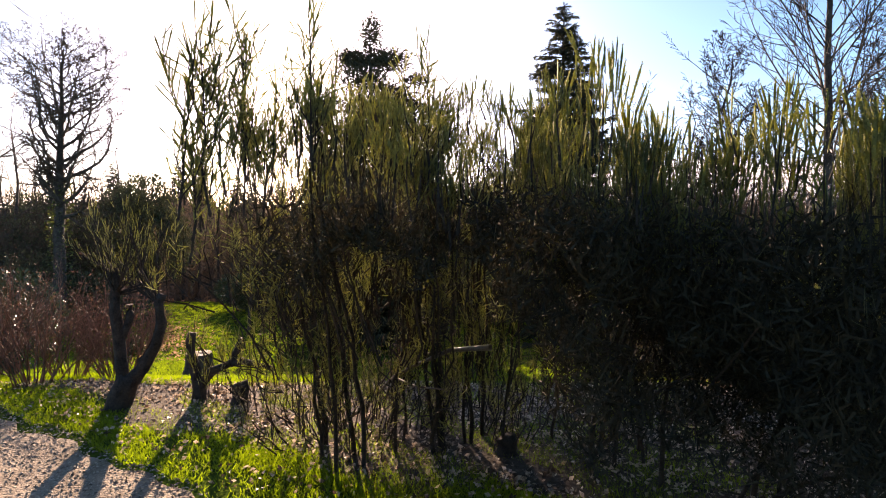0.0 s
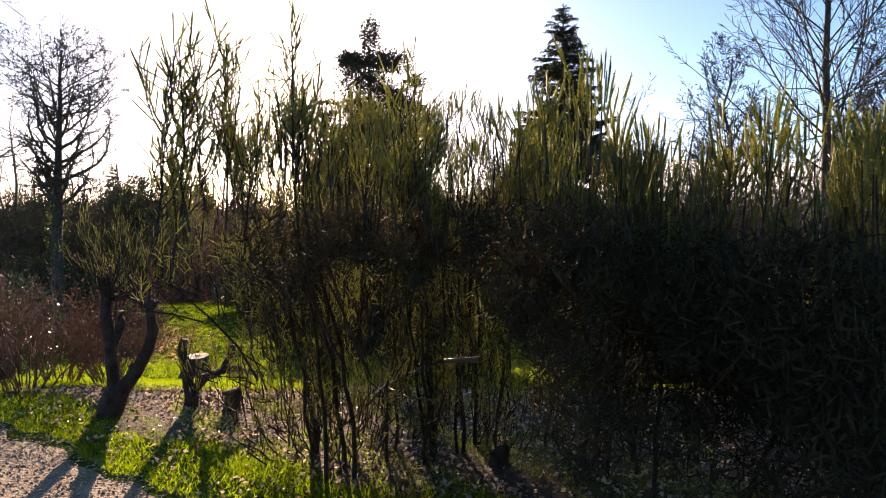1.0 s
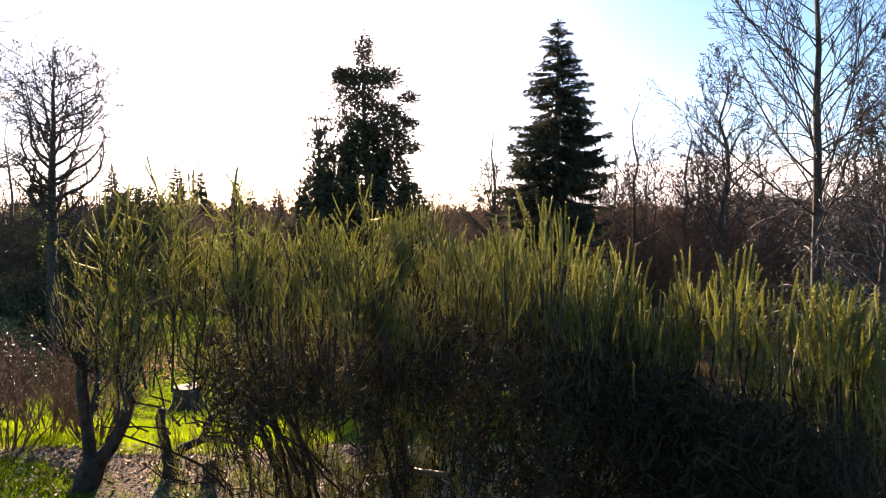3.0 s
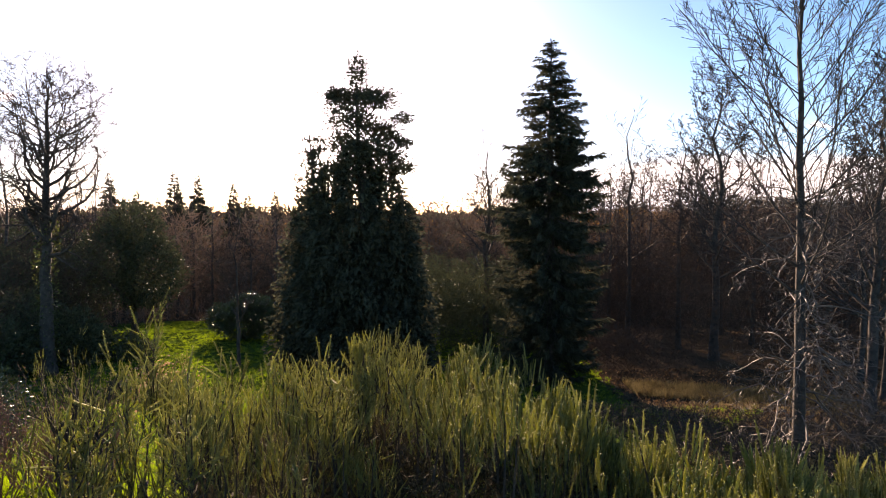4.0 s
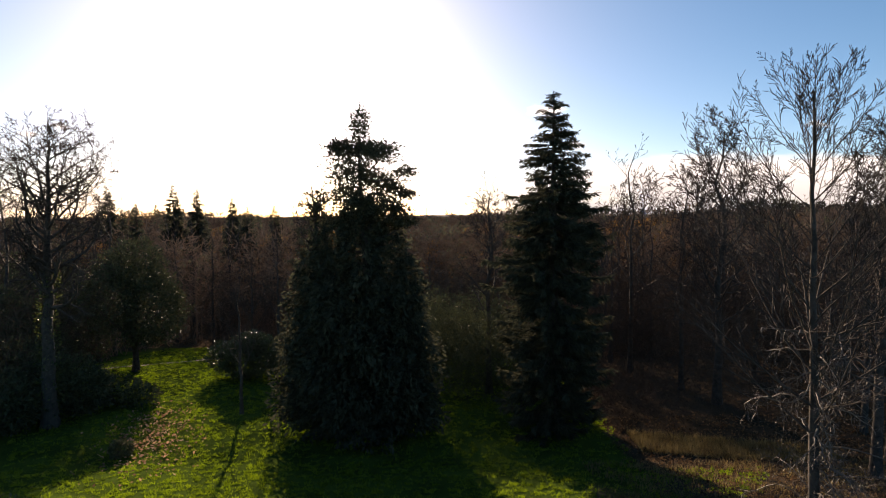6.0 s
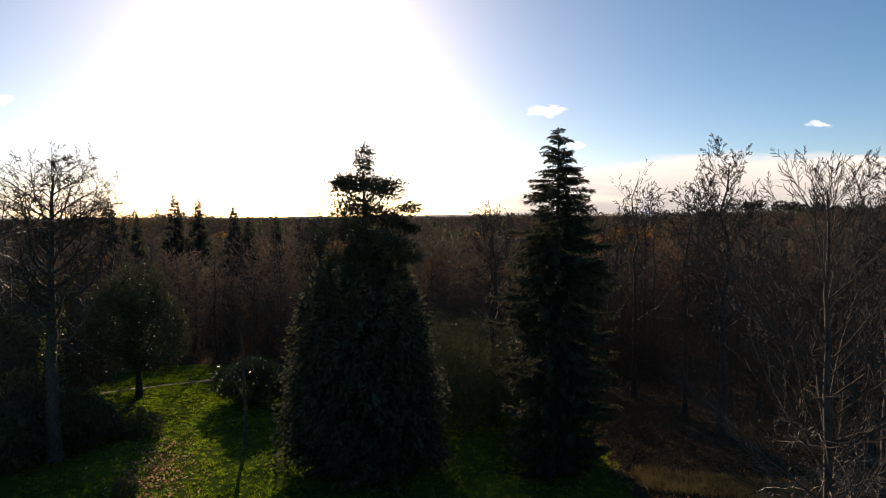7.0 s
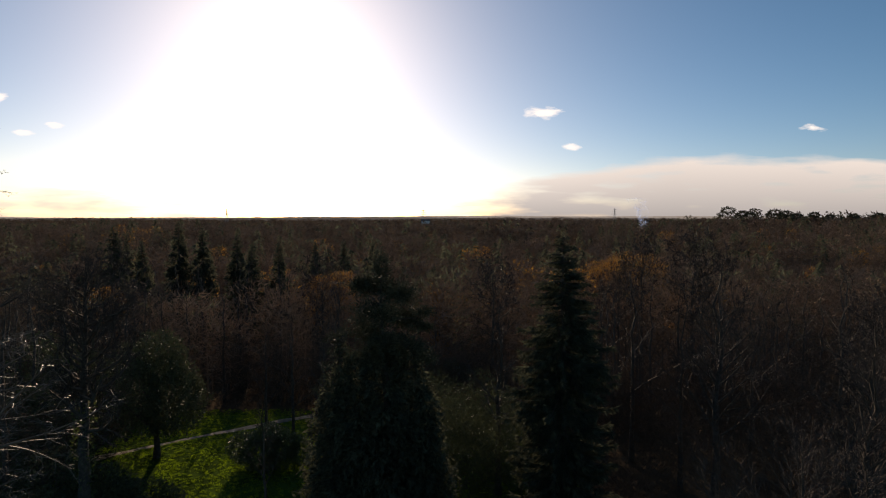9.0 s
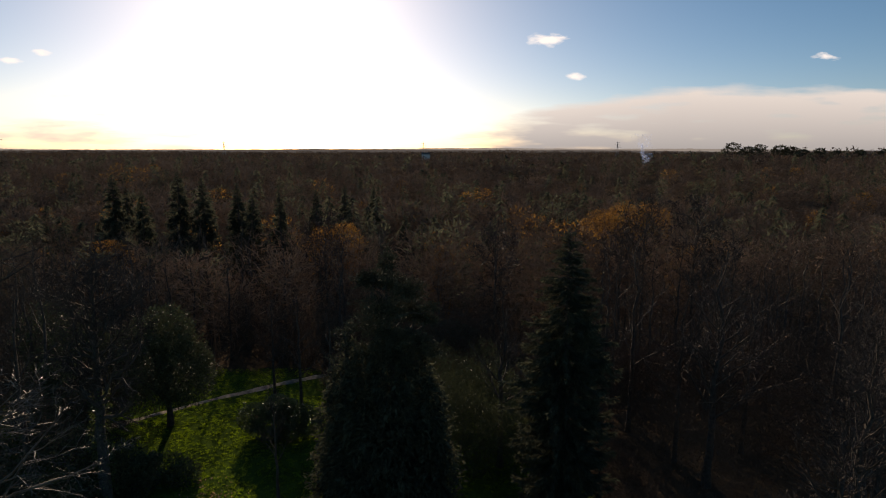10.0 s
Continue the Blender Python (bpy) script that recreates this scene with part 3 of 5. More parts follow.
heath((-1.0, 6.3), [(-1.7, -0.75, 0.0, 2.0, 60, 0.8), (-0.8, -0.05, 0.0, 2.0, 66, 0.9)], (34000, -2.2, 0.3, 3.8, 6.5, 0.1, 2.2), (4200, -1.3, 0.0, 2.1),
      "tall leggy tree heath with feathery green shoots", [(-1.3, 2.8, 3.2, 0.8), (-1.2, 2.85, 3.3, 0.9), (-1.12, 2.9, 3.2, 0.7), (-1.13, 3.2, 3.42, 1.0), (-1.05, 3.25, 3.2, 0.8), (-0.7, 3.0, 3.5, 0.8), (-1.4, 3.1, 2.95, 0.8), (-0.2, 3.55, 3.25, 0.6), (-0.1, 3.6, 3.3, 0.6), (-0.85, 4.0, 3.25, 0.7), (-1.44, 3.96, 3.5, 1.0)], dry=0.3)
heath((0.4, 6.5), [(-0.25, 1.05, 0.0, 2.4, 120, 1.0), (-0.4, 0.4, 0.0, 1.2, 36, 1.0)], (12000, -0.4, 1.1, 3.8, 6.5, 0.15, 2.1), (8000, -0.2, 1.0, 1.9), "dense upright tree heath with dark green shoots", dry=0.25)
heath((1.9, 6.2), [(0.85, 2.0, 0.0, 2.7, 84, 1.3)], (4000, 1.0, 2.6, 5.2, 6.9, 0.3, 1.6), (13000, 0.85, 2.1, 0.95), "dense upright tree heath with yellow-green tips", dry=0.1)
heath((3.1, 5.4), [(1.5, 3.6, 0.0, 3.4, 140, 1.8)], (700, 1.8, 4.2, 4.0, 6.6, 0.1, 1.4), (26000, 1.7, 3.4, 0.7), "broad dark tree heath overhanging shaded ground", dry=0.08)
heath((5.0, 5.2), [(3.0, 6.0, 0.0, 3.2, 104, 1.6)], (300, 4.0, 6.2, 4.4, 7.0, 0.1, 1.4), (20000, 3.3, 6.0, 0.7), "broad dark tree heath with pale green shoot tips")
heath((7.2, 5.4), [(6.0, 8.6, 0.0, 2.2, 34, 1.4)], (300, 6.0, 8.6, 4.0, 6.4, 0.1, 1.4), (8000, 6.0, 8.5, 0.5), "dark green tree heath at the end of the row")


def pruned_heath():
    """An old heath cut back to a forked trunk, with one tuft of growth left on top."""
    bx, by = -4.15, 7.04
    ob = thing("pruned_heath_tree", "old heath pruned to a forked dark trunk with a green tuft", "shrub", (bx, by, float(gz(bx, by))))
    trunk = [(np.array([[0.0, 0, -0.1], [0.06, 0, 0.12], [0.16, 0, 0.3], [0.2, 0, 0.42]]), np.array([0.17, 0.14, 0.13, 0.12])),
             (np.array([[0.12, 0, 0.24], [0.08, 0.02, 0.6], [0.06, 0, 0.95], [0.02, 0.0, 1.25], [0.03, 0.03, 1.62], [0.0, 0, 1.78]]), np.array([0.095, 0.075, 0.068, 0.064, 0.058, 0.045])),
             (np.array([[0.18, 0, 0.34], [0.36, 0.0, 0.52], [0.5, 0.02, 0.8], [0.6, 0.0, 1.1], [0.58, -0.02, 1.35], [0.62, 0, 1.45]]), np.array([0.10, 0.08, 0.066, 0.060, 0.058, 0.052])),
             (np.array([[0.06, 0, 0.85], [0.15, 0.02, 1.02], [0.2, 0.03, 1.22], [0.19, 0.03, 1.32]]), np.array([0.05, 0.04, 0.036, 0.034])),
             (np.array([[0.32, 0, 0.5], [0.33, -0.02, 0.58], [0.36, -0.03, 0.66]]), np.array([0.05, 0.042, 0.03]))]
    for nme, tr in (("trunk", trunk[0]), ("limb", trunk[1]), ("limb", trunk[2]), ("stub", trunk[3]), ("stub", trunk[4])):
        V, F = tubes([tr], 10)
        V = V + rng.normal(0, 0.011, V.shape)
        k = len(V)
        ring = np.arange(k - 10, k)
        F = np.concatenate([F, np.array([[ring[i], ring[i + 1], ring[i + 2], ring[(i + 3) % 10]] for i in (0, 2, 4, 6)] + [[ring[8], ring[9], ring[0], ring[4]]])])
        part(nme, (V, F), M_HEATH_BARK, ob, smooth=True)
    fine, tips = [], []
    for k in range(30):
        start = np.array([0.02, 0, 1.45]) if k % 2 else np.array([0.55, 0, 1.35])
        goal = np.array([rng.uniform(-0.5, 0.95), rng.uniform(-0.5, 0.6), rng.uniform(1.5, 2.5)])
        q = limb(start, goal - start, np.linalg.norm(goal - start), 6, 0.12, 0.08)
        r = np.linspace(0.014, 0.004, 6)
        fine.append((q, r))
        out = [[], []]
        sprout(q, r, (6, 3), (0.4, 0.5), (40, 35), (0.2, 0.2), 0.18, out, 0, (0.3, 1), (4, 3))
        fine += out[0] + out[1]
        tips += [(b[0][-1], b[0][-1] - b[0][0]) for b in out[0] + out[1]]
    part("brushwood", tubes(fine, 3), M_HEATH_BARK, ob, kind="stuff")
    P, D = np.array([t[0] for t in tips]), np.array([t[1] for t in tips])
    D = unit(D) * 0.6 + (0, 0, 0.8)
    keep = rng.random(len(P)) < 0.8
    part("foliage", plumes(P[keep] - unit(D[keep]) * 0.06, D[keep], rng.uniform(0.07, 0.15, keep.sum())), M_HEATH, ob, "green needled tuft", kind="stuff")


pruned_heath()


def snag():
    """A heath cut to two bare crooked limbs."""
    bx, by = -3.22, 7.3
    ob = thing("cut_back_shrub", "cut-back shrub with two bare crooked dark limbs", "shrub", (bx, by, float(gz(bx, by))))
    for nme, p, r in (("stem", [[0, 0, -0.1], [0.02, 0, 0.15], [0.03, 0, 0.3]], [0.11, 0.085, 0.08]),
                      ("limb", [[0.0, 0, 0.2], [-0.03, 0, 0.45], [-0.08, 0.02, 0.62], [-0.09, 0, 0.8], [-0.06, 0, 0.92]], [0.07, 0.062, 0.055, 0.06, 0.05]),
                      ("limb", [[0.03, 0, 0.22], [0.2, -0.03, 0.42], [0.42, -0.05, 0.52], [0.6, -0.03, 0.56], [0.78, 0, 0.5], [0.95, 0.05, 0.45]], [0.06, 0.052, 0.05, 0.045, 0.035, 0.025]),
                      ("limb", [[0.45, -0.05, 0.52], [0.52, -0.02, 0.68], [0.58, 0, 0.85]], [0.045, 0.04, 0.035])):
        V, F = tubes([(np.array(p, float), np.array(r))], 8)
        k = len(V)
        F = np.concatenate([F, [[k - 8, k - 7, k - 6, k - 5], [k - 5, k - 4, k - 3, k - 2], [k - 8, k - 5, k - 2, k - 1]]])
        part(nme, (V + rng.normal(0, 0.006, V.shape), F), M_HEATH_BARK, ob, smooth=True)
    fine, tips = [], []
    for k in range(26):
        q = limb((rng.uniform(-0.1, 0.9), rng.uniform(-0.2, 0.25), 0.05), (rng.normal(0, 0.35), rng.normal(0, 0.3), 1), rng.uniform(0.4, 0.95), 6, 0.1, 0.1)
        fine.append((q, np.linspace(0.007, 0.002, 6)))
        tips += [(along(q, f)[0], q[-1] - q[0]) for f in rng.uniform(0.35, 0.99, 7)]
    part("young_growth", tubes(fine, 3), M_HEATH_BARK, ob, kind="stuff")
    P, D = np.array([t[0] for t in tips]), np.array([t[1] for t in tips]) + rng.normal(0, 0.2, (len(tips), 3))
    part("foliage", plumes(P, D, rng.uniform(0.10, 0.24, len(P))), M_HEATH, ob, "sparse green shoots", kind="stuff")


snag()


def short_stump(bx, by, h, r, label):
    ob = thing("shrub_stump", label, "stump", (bx, by, float(gz(bx, by))))
    V, F = tubes([(np.array([[0, 0, -0.05], [0.01, 0, h * 0.4], [0.02, 0, h * 0.8], [0.0, 0, h], [0.0, 0, h + 0.004]]), np.array([r * 1.3, r, r * 0.95, r * 1.05, 0.002]))], 10)
    part("stump", (V + rng.normal(0, r * 0.07, V.shape), F), M_HEATH_BARK, ob, smooth=True)


short_stump(-2.62, 7.15, 0.30, 0.11, "small dark stump of a cut shrub in leaf litter")
short_stump(0.62, 5.6, 0.2, 0.10, "dark mossy cut stump under the heath")

# pale dead branch propped among the heath stems
ob = thing("dead_branch", "pale dead branch propped among the heath stems", "branch", (-1.25, 6.65, float(gz(-1.25, 6.65))))
main = np.array([[0, 0, -0.02], [0.35, -0.45, 0.32], [0.75, -1.1, 0.86], [1.03, -1.65, 1.14], [1.3, -1.95, 1.33], [1.61, -2.25, 1.42]])
part("branch", tubes([(main, np.array([0.022, 0.02, 0.016, 0.015, 0.018, 0.026]))], 7), M_PALE_RIMLIT, ob, smooth=True)
part("side_branch", tubes([(np.array([[0.75, -1.1, 0.86], [1.0, -1.5, 0.88], [1.25, -1.8, 0.95]]), np.array([0.011, 0.01, 0.006]))], 5), M_PALE_RIMLIT, ob, smooth=True)


# ---------------------------------------------------------------- other shrubs
def russet_shrub(bx, by, w, h, stems, label):
    ob = thing("russet_shrub", label, "shrub", (bx, by, float(gz(bx, by))), "russet shrubs by the path")
    thick, fine = [], []
    for k in range(stems):
        a = rng.uniform(0, 6.28)
        q = limb((math.cos(a) * w * 0.3 * rng.random(), math.sin(a) * w * 0.3 * rng.random(), -0.03), (math.cos(a) * 0.45, math.sin(a) * 0.45, 1), h * rng.uniform(0.75, 1.1), 7, 0.1, 0.03)
        r = np.linspace(0.012, 0.004, 7)
        thick.append((q, r))
        out = [[], []]
        sprout(q, r, (8, 4), (0.38, 0.45), (38, 38), (0.1, 0.1), 0.14, out, 0, (0.2, 1), (4, 3))
        fine += out[0] + out[1]
    for st in thick:
        part("stem", tubes([st], 4), M_RED, ob, smooth=True)
    part("brushwood", tubes(fine, 3), M_RED, ob, "russet twigs", kind="stuff")
    ends = np.array([b[0][-1] for b in fine])
    ends = ends[ends[:, 2] > h * 0.35]
    pick = ends[rng.integers(0, len(ends), int(len(ends) * 0.6))]
    part("withered_foliage", leaves(pick + rng.normal(0, 0.03, pick.shape), rng.normal(size=pick.shape), 0.035, 0.02), M_RED, ob, "few withered russet leaves", kind="stuff")


for bx, by, w, h in ((-6.0, 8.2, 1.2, 1.75), (-7.3, 8.6, 1.3, 1.9), (-5.1, 8.9, 1.0, 1.45), (-8.6, 9.3, 1.3, 1.9), (-6.7, 9.9, 1.3, 1.8), (-5.7, 9.7, 1.2, 1.6)):
    russet_shrub(bx, by, w, h, 24, "twiggy russet shrub with bare reddish stems")


def leafy_shrub(name, label, bx, by, blobs, n, size, mat, group="", stems=10, foot=None):
    """An evergreen shrub or small tree: stems to clumps of single leaves. blobs: (x, y, z, rx, ry, rz) from its foot."""
    ob = thing(name, label, "shrub" if "shrub" in name else "tree", (bx, by, float(gz(bx, by))), group)
    br = []
    for b in blobs:
        for _ in range(max(2, stems // len(blobs))):
            goal = np.array(b[:3]) + rng.normal(0, 0.4, 3) * b[3:]
            f = np.array([0, 0, -0.05]) if foot is None else np.array([0, 0, foot])
            q = f + (goal - f) * (np.linspace(0, 1, 6)[:, None] ** np.array([1.3, 1.3, 1])) + rng.normal(0, 0.03, (6, 3)) * np.linspace(0, 1, 6)[:, None]
            br.append((q, np.linspace(0.05, 0.012, 6) * max(1, b[5])))
    for st in br:
        part("stem", tubes([st], 5), M_BARK, ob, smooth=True)
    if foot:
        part("trunk", tubes([(np.array([[0, 0, -0.1], [0.03, 0, foot * 0.5], [0, 0, foot * 1.3]]), np.array([0.3, 0.22, 0.16]))], 9), M_BARK, ob, "dark trunk", True)
    vol = np.array([b[3] * b[4] * b[5] for b in blobs]) ** 0.67
    Ps, Ds = [], []
    for b, v in zip(blobs, vol / vol.sum()):
        m = int(n * v)
        P, d = in_blob(m, b[:3], b[3:], 0.45)
        bump = 1 + 0.22 * np.sin(d[:, :1] * 7 + b[0]) * np.sin(d[:, 1:2] * 6 + b[1]) * np.cos(d[:, 2:] * 8)
        P = np.array(b[:3]) + (P - np.array(b[:3])) * bump
        Ps.append(P)
        Ds.append(d + rng.normal(0, 0.7, d.shape) + (0, 0, 0.1))
    P, D = np.concatenate(Ps), np.concatenate(Ds)
    k = P[:, 2] > 0.05
    part("foliage", leaves(P[k], D[k], size, size * 0.42), mat, ob, kind="stuff")
    return ob


leafy_shrub("glossy_shrub", "glossy dark evergreen shrub catching white sun glints", -8.5, 11.0, [(0, 0, 1.2, 0.9, 0.9, 1.0), (-0.9, 0.3, 1.0, 0.9, 0.8, 0.9)], 5200, 0.10, M_GLOSS)
leafy_shrub("glossy_shrub", "large glossy evergreen shrub with sunlit leaf edges", -12.9, 37.6,
            [(0, 0, 1.2, 1.6, 1.5, 1.3), (-1.5, 0.4, 1.3, 1.1, 1.1, 1.0), (1.4, -0.2, 1.5, 1.3, 1.2, 1.4), (0.4, 0, 2.3, 1.2, 1.1, 0.8), (2.5, 0, 1.2, 1.0, 1.0, 1.1)], 17000, 0.15, M_GLOSS)
leafy_shrub("evergreen_shrub", "low dark green clump standing alone on the lawn", -13.8, 24.7, [(0, 0, 0.3, 0.45, 0.45, 0.4)], 700, 0.16, M_DULL, stems=5)
leafy_shrub("evergreen_shrub", "low spreading dark shrub in the shade of the round tree", -18.4, 32.4, [(0, 0, 0.6, 2.0, 1.3, 0.9), (1.5, -0.5, 0.45, 1.2, 1.0, 0.7), (-1.6, 0.2, 0.6, 1.3, 1.1, 0.9)], 4200, 0.18, M_DULL, stems=9)
leafy_shrub("round_evergreen_tree", "round dark evergreen tree on a short trunk", -21.2, 39.6,
            [(0, 0, 4.9, 3.0, 3.0, 3.2), (-1.7, 0.5, 5.6, 2.2, 2.2, 2.6), (1.7, -0.5, 4.3, 2.1, 2.1, 2.4), (0.2, 0, 7.4, 1.9, 1.9, 1.9)], 20000, 0.22, M_DULL, foot=1.5, stems=20)
for bx, by, h in ((-27.5, 41, 9.0), (-32, 45, 10.0), (-26.5, 35.5, 7.0)):
    leafy_shrub("round_evergreen_tree", "dense dark evergreen tree shading the lawn", bx, by,
                [(0, 0, h * 0.45, h * 0.36, h * 0.36, h * 0.4), (h * 0.15, 0, h * 0.35, h * 0.3, h * 0.3, h * 0.3), (-h * 0.15, 0.3, h * 0.6, h * 0.26, h * 0.26, h * 0.3)], 9000, 0.28, M_DULL, "evergreen trees round the lawn", foot=1.0, stems=9)
for bx, by, h in ((-29, 30, 4.2), (-19.9, 30.6, 3.3), (-25.5, 27.5, 4.0), (-33, 33, 5.0), (-22.6, 30.5, 4.4), (-21.6, 27.6, 3.2)):
    leafy_shrub("evergreen_shrub", "dark evergreen shrub at the lawn's edge", bx, by, [(0, 0, h * 0.45, h * 0.6, h * 0.55, h * 0.5), (0.6 * h * 0.5, 0, h * 0.35, h * 0.4, h * 0.4, h * 0.36)], 5000, 0.2, M_DULL, "dark shrubs at the lawn's edge")
leafy_shrub("glossy_shrub", "broad glossy evergreen shrub with bright glints", 0.2, 56.5, [(0, 0, 2.6, 2.2, 1.6, 2.4), (-1.8, 0, 3.2, 1.6, 1.4, 1.9), (1.8, 0.5, 2.2, 1.7, 1.3, 2.0)], 9000, 0.22, M_GLOSS)


# sawn tree stump on the lawn
def lawn_stump():
    bx, by = -7.14, 16.3
    ob = thing("tree_stump", "wide sawn tree stump with pale top on lawn", "stump", (bx, by, float(gz(bx, by))))
    n, a = 26, np.arange(26) * 2 * np.pi / 26
    rows = []
    for z, r, fl in ((-0.1, 0.66, 0.20), (0.10, 0.50, 0.13), (0.28, 0.40, 0.06), (0.5, 0.365, 0.03), (0.74, 0.35, 0.02)):
        rr = r * (1 + fl * np.sin(a * 5 + 0.6) + 0.03 * np.sin(a * 11))
        rows.append(np.stack([np.cos(a) * rr, np.sin(a) * rr, z + 0.015 * np.sin(a * 2)], -1))
    V = np.concatenate(rows)
    i = (np.arange(4)[:, None] * n + np.arange(n)).ravel()
    j = (np.arange(4)[:, None] * n + (np.arange(n) + 1) % n).ravel()
    part("bark", (V, np.stack([i, j, j + n, i + n], -1)), M_BARK, ob, "dark rough bark", True)
    top = rows[-1] * (0.96, 0.96, 1) + (0, 0, 0.004)
    mid = top * (0.5, 0.5, 1)
    V = np.concatenate([rows[-1], top, mid, mid * (0.02, 0.02, 1) + (0, 0, 0.0)])
    i = (np.arange(3)[:, None] * n + np.arange(n)).ravel()
    j = (np.arange(3)[:, None] * n + (np.arange(n) + 1) % n).ravel()
    part("cut_face", (V, np.stack([i, j, j + n, i + n], -1)), M_CUT, ob, "pale sawn face")


lawn_stump()


# ---------------------------------------------------------------- trees
def bare_tree(name, label, place, height, trunk_r, fork, counts, ratio, angle, lift, mat=M_TWIG, lean=(0, 0), wobble=0.1, group="", span=(0.25, 1.0), sides=7, ivy=0, turn=0.0, thin=0.009, bough_r=0.5, bough_sides=4, dome=None, crook=0.012):
    """A leafless tree: trunk, boughs and twigs, each bough a part with its own twigs."""
    ob = thing(name, label, "tree", (*place, float(gz(*place))), group, turn)
    t = np.linspace(0, 1, 12)[:, None]
    pts = np.concatenate([lean[0] * t ** 1.5, lean[1] * t ** 1.5, t * height - 0.15], 1) + rng.normal(0, crook * height, (12, 3)) * (t * (1, 1, 0))
    rad = trunk_r * (1 - t[:, 0] * 0.93) ** 0.9 + 0.004
    rad[0] *= 1.35
    part("trunk", tubes([(pts, rad)], sides), M_BARK, ob, smooth=True)
    length = height
    for k in range(counts[0]):
        f = span[0] + (span[1] - span[0]) * (k + rng.random() * 0.8) / counts[0]
        p, d = along(pts, min(f, 0.995))
        az = k * 2.4 + rng.uniform(-0.5, 0.5)
        a = radians(angle[0] * (1.25 - 0.6 * f) * rng.uniform(0.8, 1.2))
        v = np.array([math.cos(az) * math.sin(a), math.sin(az) * math.sin(a), math.cos(a)])
        ln = length * ratio[0] * fork(f) * rng.uniform(0.8, 1.15)
        if dome:                # boughs end on one rounded outline
            e = np.array([(p[0] - lean[0]) / dome[1], p[1] / dome[1], (p[2] - dome[0]) / dome[2]])
            g = v / np.array([dome[1], dome[1], dome[2]])
            root = (e @ g) ** 2 - (g @ g) * (e @ e - 1)
            if root > 0:
                ln = max(0.8, (-(e @ g) + math.sqrt(root)) / (g @ g) * rng.uniform(0.86, 1.0))
        q = limb(p, v, ln, 7, wobble, lift[0])
        r0 = np.interp(f, np.linspace(0, 1, 12), rad) * bough_r
        r = np.linspace(r0, max(0.004, r0 * 0.2), 7)
        out = [[] for _ in counts[1:]]
        sprout(q, r, counts[1:], ratio[1:], angle[1:], lift[1:], wobble * 1.2, out, 0, (0.15, 1.0), (5, 4, 3))
        b = part("bough", tubes([(q, r)] + out[0], bough_sides), M_BARK if mat in (M_TWIG, M_BACKLIT_TWIG) else mat, ob, smooth=True)
        tw = [x for o in out[1:] for x in o]
        if tw:
            tw = [(p_, np.maximum(r_, thin)) for p_, r_ in tw]
            part("brushwood", tubes(tw, 3), mat, b, kind="stuff")
    if ivy:
        f = rng.random(ivy) * 0.55
        P = np.stack([np.interp(f * 11, np.arange(12), pts[:, i]) for i in range(3)], -1)
        d = unit(rng.normal(size=(ivy, 3)) * (1, 1, 0.3))
        part("ivy", leaves(P + d * rng.uniform(0.15, 0.55, (ivy, 1)), d + rng.normal(0, 0.5, d.shape), 0.14, 0.11), M_IVY, ob, "yellow-green ivy on the trunk", kind="stuff")
    return ob


# park tree: short bole, boughs fanned into a dome
rng = np.random.default_rng(21)
bare_tree("bare_broadleaf_tree", "tall leafless park tree with a spreading domed crown", (-19.4, 28.3), 14.4, 0.36, lambda f: 0.7, (38, 9, 6, 4), (0.31, 0.46, 0.48, 0.5), (76, 46, 44, 42), (0.09, 0.05, 0.03, 0.02), M_BACKLIT_TWIG, lean=(0.5, 0), ivy=900, span=(0.42, 0.98), wobble=0.19, thin=0.010, bough_r=0.55, dome=(11.7, 3.8, 3.9), crook=0.004)
bare_tree("bare_broadleaf_tree", "slim leafless tree beside the park tree", (-24.4, 29.5), 12.6, 0.2, lambda f: 1.1 - 0.7 * f, (18, 7, 6), (0.26, 0.42, 0.42), (50, 42, 40), (0.12, 0.08, 0.05), span=(0.3, 0.98))
# near tree on the far side of the heaths: steep fan of thin boughs above, drooping twigs paled as rim-lit below
near = bare_tree("bare_fan_tree", "slender leafless tree with steep fanned boughs", (6.9, 10.2), 9.6, 0.115, lambda f: 1.15 - 0.75 * f, (44, 12, 8), (0.50, 0.34, 0.36), (52, 34, 34), (0.055, 0.06, 0.04), M_BACKLIT_TWIG, lean=(-0.25, 0), span=(0.36, 0.98), wobble=0.05, thin=0.0050, bough_r=0.3, dome=(6.3, 2.8, 3.8), crook=0.003)
droop = [[], [], []]
t = np.linspace(0, 1, 12)[:, None]
stem = np.concatenate([-0.08 * t, 0 * t, t * 5.0 + 0.3], 1)
sprout(stem, np.full(12, 0.026), (56, 10, 6), (0.42, 0.42, 0.42), (88, 58, 55), (-0.11, -0.10, -0.05), 0.30, droop, 0, (0.05, 1.0), (9, 7, 5))
for st in droop[0]:
    part("drooping_bough", tubes([st], 4), M_PALE_RIMLIT, near, smooth=True)
part("drooping_brushwood", tubes([(p, np.maximum(r, 0.0030)) for p, r in droop[1] + droop[2]], 3), M_PALE_RIMLIT, near, "drooping twigs paled for their sunlit rims", kind="stuff")
bare_tree("bare_broadleaf_tree", "leafless tree with dense fine twigs", (16.2, 20.8), 12.6, 0.2, lambda f: 1.2 - 0.75 * f, (30, 9, 6, 4), (0.34, 0.42, 0.42, 0.5), (52, 42, 40, 40), (0.1, 0.06, 0.03, 0.02), M_BACKLIT_TWIG, span=(0.28, 0.98), thin=0.010)
